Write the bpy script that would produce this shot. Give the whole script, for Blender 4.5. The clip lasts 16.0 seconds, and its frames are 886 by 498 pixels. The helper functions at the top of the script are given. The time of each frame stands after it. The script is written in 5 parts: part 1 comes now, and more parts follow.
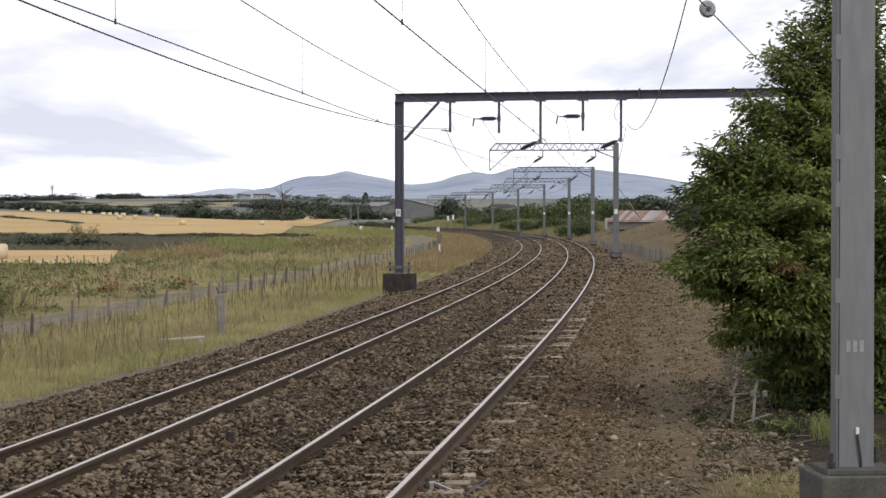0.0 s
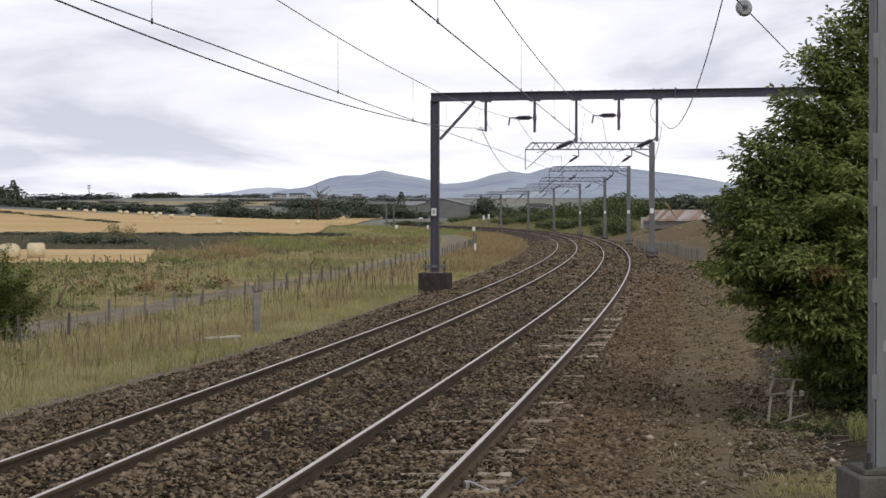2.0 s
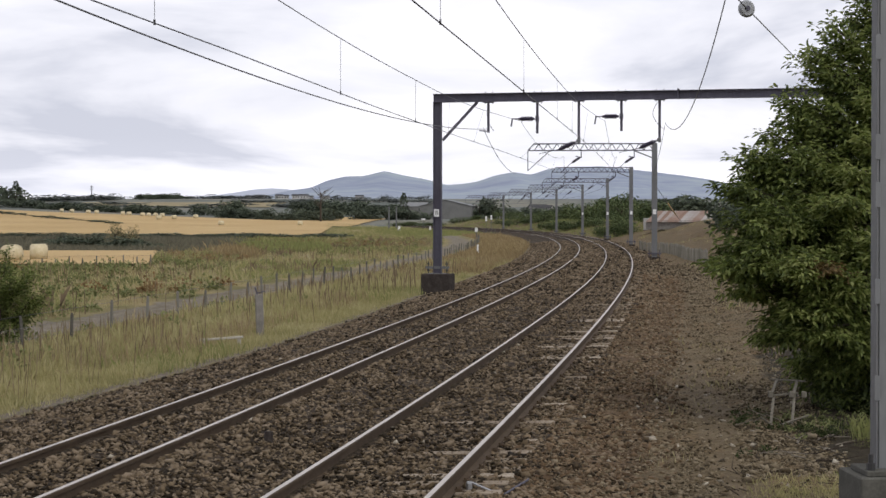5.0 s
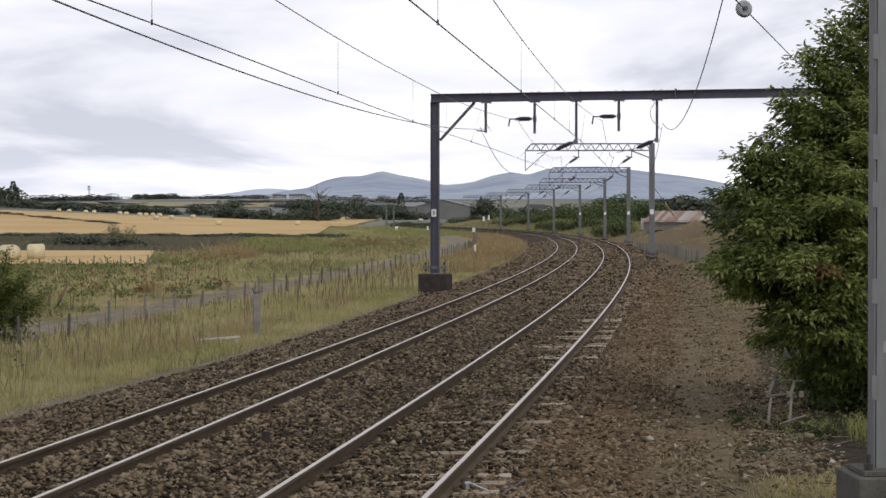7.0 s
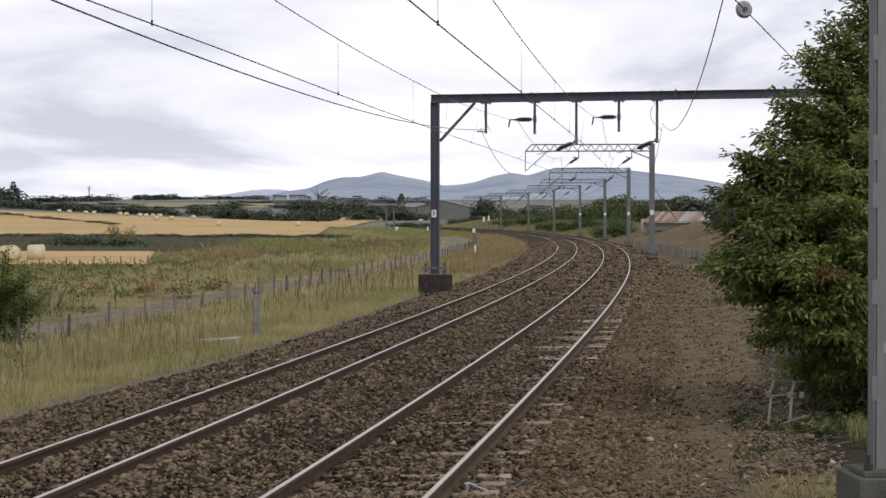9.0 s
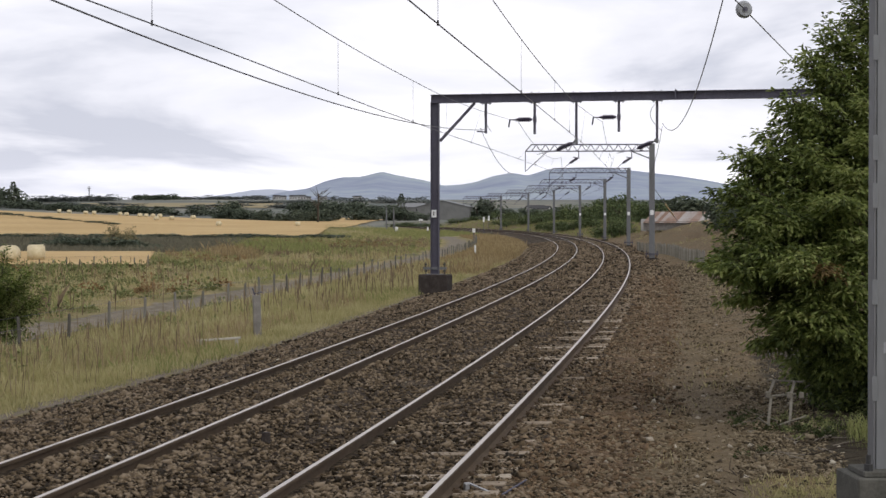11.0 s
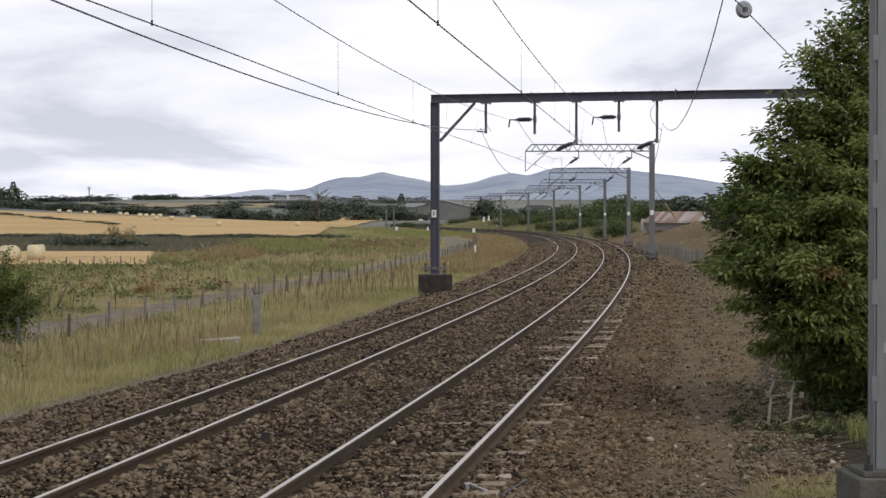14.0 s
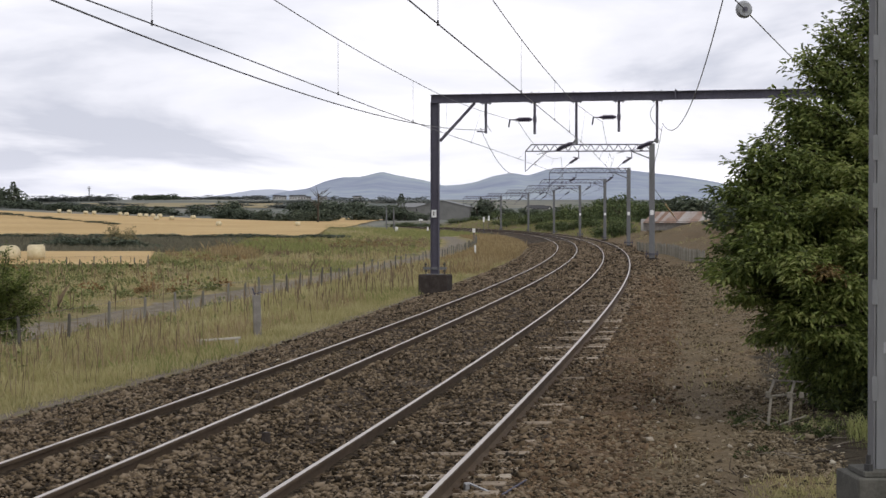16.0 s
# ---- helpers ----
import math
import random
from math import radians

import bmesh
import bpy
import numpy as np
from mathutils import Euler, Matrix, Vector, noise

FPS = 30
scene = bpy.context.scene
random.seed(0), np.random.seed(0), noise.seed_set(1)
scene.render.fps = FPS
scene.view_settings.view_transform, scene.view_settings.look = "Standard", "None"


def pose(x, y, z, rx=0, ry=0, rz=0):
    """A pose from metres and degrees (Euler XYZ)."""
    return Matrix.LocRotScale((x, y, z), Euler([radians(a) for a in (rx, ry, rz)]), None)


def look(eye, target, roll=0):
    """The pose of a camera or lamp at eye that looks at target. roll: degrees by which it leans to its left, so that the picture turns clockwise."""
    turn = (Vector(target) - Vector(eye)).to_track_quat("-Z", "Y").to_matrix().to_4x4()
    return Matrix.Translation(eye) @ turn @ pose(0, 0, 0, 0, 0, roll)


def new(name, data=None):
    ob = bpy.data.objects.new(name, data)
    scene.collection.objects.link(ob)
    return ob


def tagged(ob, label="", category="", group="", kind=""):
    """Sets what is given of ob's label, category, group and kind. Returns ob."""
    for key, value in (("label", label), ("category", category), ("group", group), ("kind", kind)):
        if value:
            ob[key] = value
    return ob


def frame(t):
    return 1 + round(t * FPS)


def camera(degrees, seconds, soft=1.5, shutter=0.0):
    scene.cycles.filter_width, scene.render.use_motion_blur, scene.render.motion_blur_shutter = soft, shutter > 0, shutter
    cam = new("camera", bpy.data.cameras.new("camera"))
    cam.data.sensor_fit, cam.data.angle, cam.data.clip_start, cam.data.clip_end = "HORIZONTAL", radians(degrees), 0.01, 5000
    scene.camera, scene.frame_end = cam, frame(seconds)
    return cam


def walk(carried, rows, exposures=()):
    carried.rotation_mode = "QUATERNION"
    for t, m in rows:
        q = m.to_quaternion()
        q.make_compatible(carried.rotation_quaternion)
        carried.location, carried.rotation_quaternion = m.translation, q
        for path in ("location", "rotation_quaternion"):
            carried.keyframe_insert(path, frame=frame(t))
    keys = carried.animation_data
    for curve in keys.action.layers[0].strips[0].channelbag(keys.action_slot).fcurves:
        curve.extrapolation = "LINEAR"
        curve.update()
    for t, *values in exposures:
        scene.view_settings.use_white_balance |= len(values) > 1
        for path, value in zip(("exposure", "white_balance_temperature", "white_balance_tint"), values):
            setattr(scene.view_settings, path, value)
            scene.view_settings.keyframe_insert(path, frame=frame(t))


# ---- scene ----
# ---------------------------------------------------------------- camera
H, F = 2.53, 3500.0          # eye above the rails; focal length on the bearing scale
cam = camera(25.246, 16.0, soft=1.5)


def aim(dx, dy):
    """The tripod head's turn: level view ahead, tilted down a little, then panned by small steps."""
    return pose(0, 0, H, 90 - 0.956 + math.degrees(dy / F), 0, math.degrees(dx / F))


PAN = [(0.0, -63.1, -1.7), (0.5, -63.5, -4.7), (1.0, -36.4, -4.5), (1.5, -12.0, -3.0), (2.0, -0.1, -3.0),
       (2.5, 4.4, -2.9), (3.0, 6.9, -1.7), (3.5, 7.5, -1.5), (4.0, 7.4, -1.4), (5.2, 3.6, -1.2), (6.5, 0.0, -1.1),
       (8.0, -0.2, -1.2), (9.0, 0.0, 0.0), (11.5, 0.0, 0.1), (16.0, 0.0, 0.1)]
walk(cam, [(t, aim(dx, dy)) for t, dx, dy in PAN], [(0.0, 0.33), (0.4, 0.17), (1.0, 0.10), (3.0, 0.10), (16.0, 0.10)])

# ---------------------------------------------------------------- light
world = bpy.data.worlds.new("world")
scene.world = world
world.use_nodes = True


def wire_world():
    nt = world.node_tree
    nt.nodes.clear()
    n = nt.nodes.new
    L = nt.links.new
    out, bg = n("ShaderNodeOutputWorld"), n("ShaderNodeBackground")
    sky = n("ShaderNodeTexSky")
    sky.sky_type, sky.sun_disc = "NISHITA", False
    sky.sun_elevation, sky.sun_rotation = radians(48), radians(150)
    tc, sep = n("ShaderNodeTexCoord"), n("ShaderNodeSeparateXYZ")
    L(tc.outputs["Generated"], sep.inputs[0])
    # cloud decks flatten towards the horizon: stretch the noise by the height above it
    def mth(op, a, b=None, c=None):
        m = n("ShaderNodeMath")
        m.operation = op
        for i, v in enumerate((a, b, c)):
            if v is None:
                continue
            if isinstance(v, (int, float)):
                m.inputs[i].default_value = v
            else:
                L(v, m.inputs[i])
        return m.outputs[0]
    zz = mth("ABSOLUTE", sep.outputs[2])
    up = mth("POWER", mth("ADD", zz, 0.004), 0.6)
    az = mth("ARCTAN2", sep.outputs[0], sep.outputs[1])
    comb = n("ShaderNodeCombineXYZ")
    L(mth("MULTIPLY", az, 12.0), comb.inputs[0])
    L(mth("MULTIPLY", up, 26.0), comb.inputs[1])
    comb.inputs[2].default_value = 3.37
    no = n("ShaderNodeTexNoise")
    no.inputs["Scale"].default_value, no.inputs["Detail"].default_value = 0.5, 6.0
    no.inputs["Roughness"].default_value, no.inputs["Distortion"].default_value = 0.52, 0.35
    L(comb.outputs[0], no.inputs["Vector"])
    ramp = n("ShaderNodeValToRGB")
    e = ramp.color_ramp.elements
    e[0].position, e[0].color = 0.36, (0.56, 0.575, 0.67, 1)
    e[1].position, e[1].color = 0.66, (1.00, 0.985, 1.045, 1)
    m1 = ramp.color_ramp.elements.new(0.48)
    m1.color = (0.80, 0.80, 0.88, 1)
    # a long bank of heavier cloud low in the west
    low = mth("DIVIDE", mth("SUBTRACT", zz, 0.040), 0.032)
    west = mth("MINIMUM", mth("MAXIMUM", mth("MULTIPLY_ADD", az, -7.0, -0.25), 0.0), 1.0)
    deep = mth("MULTIPLY", west, mth("POWER", 2.718, mth("MULTIPLY", mth("MULTIPLY", low, low), -1.0)))
    L(mth("MULTIPLY_ADD", deep, -0.10, no.outputs["Fac"]), ramp.inputs[0])
    mix = n("ShaderNodeMix")
    mix.data_type = "RGBA"
    mix.inputs[0].default_value = 0.93
    sc = n("ShaderNodeVectorMath")
    sc.operation = "SCALE"
    sc.inputs[3].default_value = 0.08
    L(sky.outputs[0], sc.inputs[0])
    L(sc.outputs[0], mix.inputs[6])
    L(ramp.outputs[0], mix.inputs[7])
    # the cloud thins and whitens towards the horizon and is darker overhead
    gain = n("ShaderNodeVectorMath")
    gain.operation = "SCALE"
    L(mix.outputs[2], gain.inputs[0])
    haze = mth("MAXIMUM", mth("MULTIPLY_ADD", zz, -3.0, 1.09), 0.97)
    L(mth("MULTIPLY", haze, mth("MULTIPLY_ADD", mth("POWER", zz, 0.5), -0.50, 1.24)), gain.inputs[3])
    L(gain.outputs[0], bg.inputs[0])
    bg.inputs[1].default_value = 1.0
    L(bg.outputs[0], out.inputs[0])


wire_world()
sun = new("sun", bpy.data.lights.new("sun", "SUN"))
sun.data.energy, sun.data.angle, sun.data.color = 1.15, radians(25), (1.0, 0.965, 0.89)
sun.matrix_world = look((0, 0, 30), (0 - math.sin(radians(150)) * 10, -math.cos(radians(150)) * 10, 30 - 11.1))


# ---------------------------------------------------------------- materials
def material(name, stops, rough=0.8, metal=0.0, scale=8.0, fine=60.0, bump=0.3, dist=0.01, island=0.0, rand=0.0, fleck=None,
             stretch=(1, 1, 1), trans=0.0):
    """A surface of mottled colour: broad noise runs through the stops, fine noise adds grain and relief."""
    mat = bpy.data.materials.new(name)
    mat.use_nodes = True
    nt = mat.node_tree
    n, L = nt.nodes.new, nt.links.new
    bs = nt.nodes["Principled BSDF"]
    tc, mp = n("ShaderNodeTexCoord"), n("ShaderNodeMapping")
    L(tc.outputs["Object"], mp.inputs[0])
    mp.inputs["Scale"].default_value = stretch
    a, b = n("ShaderNodeTexNoise"), n("ShaderNodeTexNoise")
    a.inputs["Scale"].default_value, a.inputs["Detail"].default_value = scale, 5.0
    b.inputs["Scale"].default_value, b.inputs["Detail"].default_value = fine, 4.0
    L(mp.outputs[0], a.inputs[0])
    L(mp.outputs[0], b.inputs[0])
    add = n("ShaderNodeMath")
    add.operation = "MULTIPLY_ADD"
    add.inputs[1].default_value = 0.55
    L(b.outputs["Fac"], add.inputs[0])
    sub = n("ShaderNodeMath")
    sub.operation = "MULTIPLY_ADD"
    sub.inputs[1].default_value, sub.inputs[2].default_value = 0.75, -0.15
    L(a.outputs["Fac"], sub.inputs[0])
    L(sub.outputs[0], add.inputs[2])
    val = add.outputs[0]
    if island or rand:
        src = n("ShaderNodeNewGeometry").outputs["Random Per Island"] if island else n("ShaderNodeObjectInfo").outputs["Random"]
        k = n("ShaderNodeMath")
        k.operation = "MULTIPLY_ADD"
        k.inputs[1].default_value = island or rand
        L(src, k.inputs[0])
        k2 = n("ShaderNodeMath")
        k2.inputs[1].default_value = -(island or rand) / 2
        L(val, k2.inputs[0])
        L(k2.outputs[0], k.inputs[2])
        val = k.outputs[0]
    ramp = n("ShaderNodeValToRGB")
    els = ramp.color_ramp.elements
    for i, c in enumerate(stops):
        p = 0.2 + 0.6 * i / max(1, len(stops) - 1)
        el = els[i] if i < 2 else els.new(p)
        el.position = p
        el.color = (*c, 1)
    L(val, ramp.inputs[0])
    L(ramp.outputs[0], bs.inputs["Base Color"])
    bs.inputs["Roughness"].default_value, bs.inputs["Metallic"].default_value = rough, metal
    if rough >= 0.8:
        bs.inputs["Specular IOR Level"].default_value = 0.2
    if "Transmission Weight" in bs.inputs and trans:
        tr, mx = n("ShaderNodeBsdfTranslucent"), n("ShaderNodeMixShader")
        mx.inputs[0].default_value = trans
        L(ramp.outputs[0], tr.inputs[0])
        L(bs.outputs[0], mx.inputs[1])
        L(tr.outputs[0], mx.inputs[2])
        L(mx.outputs[0], nt.nodes["Material Output"].inputs[0])
    if bump:
        bp = n("ShaderNodeBump")
        bp.inputs["Strength"].default_value, bp.inputs["Distance"].default_value = bump, dist
        L(b.outputs["Fac"], bp.inputs["Height"])
        L(bp.outputs[0], bs.inputs["Normal"])
    return mat


STONE = material("ballast_stone", [(0.022, 0.016, 0.009), (0.080, 0.058, 0.035), (0.134, 0.099, 0.060), (0.170, 0.127, 0.080), (0.225, 0.175, 0.12)], 0.9, scale=0.5, fine=25,
                 island=0.9, bump=0.2)
DIRTSTONE = material("cess_stone", [(0.040, 0.030, 0.017), (0.115, 0.088, 0.052), (0.175, 0.138, 0.086), (0.235, 0.192, 0.128)], 0.9, scale=0.5, fine=25, island=0.9,
                     bump=0.2)
RUSTSTONE = material("rusty_stone", [(0.07, 0.045, 0.025), (0.128, 0.084, 0.047), (0.168, 0.115, 0.068), (0.235, 0.175, 0.11)], 0.9, scale=0.6, fine=25, island=0.6, bump=0.2)
RAILTOP = material("polished_rail_head", [(0.50, 0.45, 0.395), (0.66, 0.60, 0.53)], 0.40, 0.95, 2, 40, 0.05)
RAILSIDE = material("rusty_rail_web", [(0.045, 0.031, 0.020), (0.080, 0.056, 0.036), (0.115, 0.083, 0.053)], 0.85, 0.0, 3, 40, 0.2)
SLEEPER = material("weathered_sleeper", [(0.15, 0.12, 0.085), (0.27, 0.22, 0.165), (0.40, 0.345, 0.275)], 0.9, scale=3, fine=50, rand=0.3, stretch=(0.35, 2, 1))
GALV = material("galvanised_steel", [(0.105, 0.107, 0.11), (0.155, 0.158, 0.162), (0.205, 0.207, 0.212)], 0.6, 0.25, 1.2, 18, 0.1, stretch=(1, 1, 0.25))
DARKSTEEL = material("dark_weathered_steel", [(0.05, 0.046, 0.064), (0.08, 0.076, 0.102), (0.12, 0.116, 0.145)], 0.65, 0.2, 1.5, 20, 0.1, stretch=(1, 1, 0.3))
MASTGREY = material("pale_galvanised_steel", [(0.135, 0.142, 0.148), (0.185, 0.192, 0.197), (0.24, 0.247, 0.25)], 0.55, 0.2, 1.0, 15, 0.1, stretch=(1, 1, 0.2))
WIREM = material("oxidised_copper_wire", [(0.05, 0.05, 0.055), (0.08, 0.08, 0.085)], 0.5, 0.3, 5, 30, 0)
CERAMIC = material("brown_porcelain", [(0.022, 0.017, 0.036), (0.042, 0.034, 0.06)], 0.3, 0.0, 5, 30, 0)
GLASSDISC = material("grey_insulator_disc", [(0.22, 0.23, 0.24), (0.34, 0.35, 0.36)], 0.35, 0.0, 9, 40, 0)
CONCRETE = material("weathered_concrete", [(0.13, 0.12, 0.105), (0.22, 0.205, 0.185), (0.31, 0.295, 0.27)], 0.9, scale=4, fine=40)
DARKCONC = material("stained_concrete", [(0.022, 0.018, 0.016), (0.043, 0.035, 0.031), (0.085, 0.072, 0.063)], 0.9, scale=5, fine=30)
OLDCONC = material("mossy_old_concrete", [(0.055, 0.054, 0.046), (0.09, 0.088, 0.076), (0.13, 0.126, 0.11)], 0.95, scale=5, fine=40)
PALESTONE = material("pale_limestone", [(0.22, 0.19, 0.145), (0.34, 0.30, 0.235), (0.44, 0.40, 0.32)], 0.95, scale=4, fine=40, island=0.5)
WHITE = material("white_enamel", [(0.62, 0.63, 0.63), (0.80, 0.80, 0.79)], 0.5, scale=6, fine=40, bump=0)
BLACK = material("black_paint", [(0.02, 0.02, 0.02), (0.04, 0.04, 0.04)], 0.6, scale=6, bump=0)


# ---------------------------------------------------------------- mesh helpers
def mesh_ob(name, verts, faces, mat, parent=None, label="", smooth=False):
    me = bpy.data.meshes.new(name)
    me.from_pydata(verts, [], faces)
    if mat:
        me.materials.append(mat)
    if smooth:
        me.polygons.foreach_set("use_smooth", [True] * len(me.polygons))
    me.update()
    ob = new(name, me)
    ob.parent = parent
    return tagged(ob, label)


def part(name, bm, mat, parent=None, label="", smooth=False):
    me = bpy.data.meshes.new(name)
    bm.to_mesh(me)
    bm.free()
    me.materials.append(mat)
    if smooth:
        me.polygons.foreach_set("use_smooth", [True] * len(me.polygons))
    ob = new(name, me)
    ob.parent = parent
    return tagged(ob, label)


def share(name, me, parent, m, label=""):
    ob = new(name, me)
    ob.parent = parent
    ob.matrix_basis = m
    return tagged(ob, label)


def empty(name, m=None, label="", category="", group="", kind=""):
    ob = new(name)
    ob.empty_display_size = 0.2
    if m is not None:
        ob.matrix_basis = m
    return tagged(ob, label, category, group, kind)


def box(bm, x0, x1, y0, y1, z0, z1, bevel=0.0, m=None):
    r = bmesh.ops.create_cube(bm, size=1.0)
    vs = r["verts"]
    t = Matrix.Translation(((x0 + x1) / 2, (y0 + y1) / 2, (z0 + z1) / 2)) @ Matrix.Diagonal((x1 - x0, y1 - y0, z1 - z0, 1))
    bmesh.ops.transform(bm, matrix=(m @ t if m else t), verts=vs)
    if bevel:
        es = list({e for v in vs for e in v.link_edges})
        bmesh.ops.bevel(bm, geom=es, offset=bevel, segments=1, affect="EDGES")
    return bm


def tube(bm, a, b, r, seg=6, r2=None):
    a, b = Vector(a), Vector(b)
    d = b - a
    m = Matrix.Translation((a + b) / 2) @ d.to_track_quat("Z", "Y").to_matrix().to_4x4()
    bmesh.ops.create_cone(bm, cap_ends=True, segments=seg, radius1=r, radius2=r if r2 is None else r2, depth=d.length, matrix=m)
    return bm


def beam(bm, a, b, w, t=None, bevel=0.0):
    """A square bar of width w (and thickness t) from a to b."""
    a, b = Vector(a), Vector(b)
    d = b - a
    m = Matrix.Translation((a + b) / 2) @ d.to_track_quat("Z", "Y").to_matrix().to_4x4()
    return box(bm, -w / 2, w / 2, -(t or w) / 2, (t or w) / 2, -d.length / 2, d.length / 2, bevel, m)


def h_section(bm, h, b, d, tw=0.02, z0=0.0):
    """An upright H-section column, flanges across x, web along y."""
    box(bm, -b / 2, b / 2, -d / 2, -d / 2 + tw, z0, h, 0.003)
    box(bm, -b / 2, b / 2, d / 2 - tw, d / 2, z0, h, 0.003)
    box(bm, -tw / 2, tw / 2, -d / 2 + tw, d / 2 - tw, z0, h)
    return bm


def sweep(points, r, seg=5):
    """Verts and faces of a round wire through points."""
    P = np.array(points, float)
    T = np.gradient(P, axis=0)
    T /= np.linalg.norm(T, axis=1)[:, None]
    up = np.array([0, 0, 1.0])
    U = np.cross(T, up)
    U /= np.linalg.norm(U, axis=1)[:, None]
    V = np.cross(U, T)
    vs, fs = [], []
    for i in range(len(P)):
        for k in range(seg):
            a = 2 * math.pi * k / seg
            vs.append(tuple(P[i] + r * (math.cos(a) * U[i] + math.sin(a) * V[i])))
    for i in range(len(P) - 1):
        for k in range(seg):
            k2 = (k + 1) % seg
            fs.append((i * seg + k, i * seg + k2, (i + 1) * seg + k2, (i + 1) * seg + k))
    return vs, fs


# ---------------------------------------------------------------- the line of the railway
X0, Y0, TH0, K0, KC, SA, SB = -4.3506, 5.0, 0.139855, -0.00039994, -0.00080382, 15.2, 236.8
GAP, CANT_L, CANT_R = 3.345, 0.114, 0.04


def alignment(s0=-40.0, s1=560.0, ds=0.5):
    """Stations, places and bearings of the line midway between the tracks: an easing curve to the left."""
    def bearing(s):
        if s <= SA:
            return TH0 + K0 * s
        u = min(s, SB) - SA
        th = TH0 + K0 * s + (KC - K0) * u * u / (2 * (SB - SA))
        return th + (KC - K0) * max(0.0, s - SB)
    S = np.arange(s0, s1 + ds, ds)
    TH = np.array([bearing(s) for s in S])
    X = np.concatenate([[0], np.cumsum((np.sin(TH[1:]) + np.sin(TH[:-1])) / 2 * ds)])
    Y = np.concatenate([[0], np.cumsum((np.cos(TH[1:]) + np.cos(TH[:-1])) / 2 * ds)])
    i = int(round(-s0 / ds))
    return S, X - X[i] + X0, Y - Y[i] + Y0, TH


AS, AX, AY, ATH = alignment()


def mid(y):
    """X of the line at a given Y."""
    return np.interp(y, AY, AX)


def along(y, off, z=0.0):
    """A point off metres to the right of the line at Y about y."""
    th = np.interp(y, AY, ATH)
    return Vector((mid(y) + off * math.cos(th), y - off * math.sin(th), z))


def bear(y):
    return float(np.interp(y, AY, ATH))


LEVEL_L = ([-50, 0, 100, 150, 300, 500, 650, 750, 1000, 1500, 2500, 4900], [-0.55, -0.6, -0.8, -0.95, -0.9, -0.5, 0.3, 1.6, 6, 15, 22, 30])
LEVEL_R = ([-50, 40, 80, 120, 200, 400, 650, 1000, 1500, 2500, 4900], [0.25, 0.25, 0.95, 1.95, 2.05, 1.2, 2.0, 6, 15, 22, 30])


def shoulder(y):
    """Offset of the ballast's outer foot on the verge side; it widens towards the viewer."""
    return -5.05 - 0.7 * np.clip((48 - np.asarray(y, float)) / 18, 0, 1)


def ground_z(x, y):
    """Height of the land."""
    x, y = np.asarray(x, float), np.asarray(y, float)
    o = x - np.interp(y, AY, AX)
    left, right = np.interp(y, *LEVEL_L), np.interp(y, *LEVEL_R)
    far = np.clip((y - 470) / 120, 0, 1)
    # the stone lies high against the raised inner rail and low round the outer sleeper ends
    bed = np.interp(o, [-5.3, -3.5, -2.75, -1.4, -1.02, -0.84, -0.3, 0.2, 0.75, 1.6, 2.3, 2.8, 3.1, 3.6, 4.4],
                    [-0.58, -0.24, -0.16, -0.165, -0.155, -0.045, -0.055, -0.10, -0.14, -0.158, -0.174, -0.158, -0.165, -0.23, -0.27])
    low = np.interp(y, [45, 75], [-0.58, -0.47])
    bed = np.where(o < -3.5, -0.24 + (low + 0.24) * np.clip((-3.5 - o) / 1.8, 0, 1), bed)
    z = np.where(o < -5.3, low + (left - low) * np.clip((-o - 5.3) / 20, 0, 1),
                 np.where(o > 4.4, -0.27 + (right + 0.27) * np.clip((o - 4.4) / 9, 0, 1) ** 1.2, bed))
    # the stubble rises to the left
    rise = 0.04 * np.clip(-x - 50, 0, 120) * np.clip((y - 380) / 180, 0, 1) * (1 - np.clip((y - 760) / 320, 0, 1))
    return rise + z * (1 - far) + (left * np.clip(0.5 - o / 200, 0, 1) + right * np.clip(0.5 + o / 200, 0, 1)) * far


def gz(x, y):
    return float(ground_z(x, y))
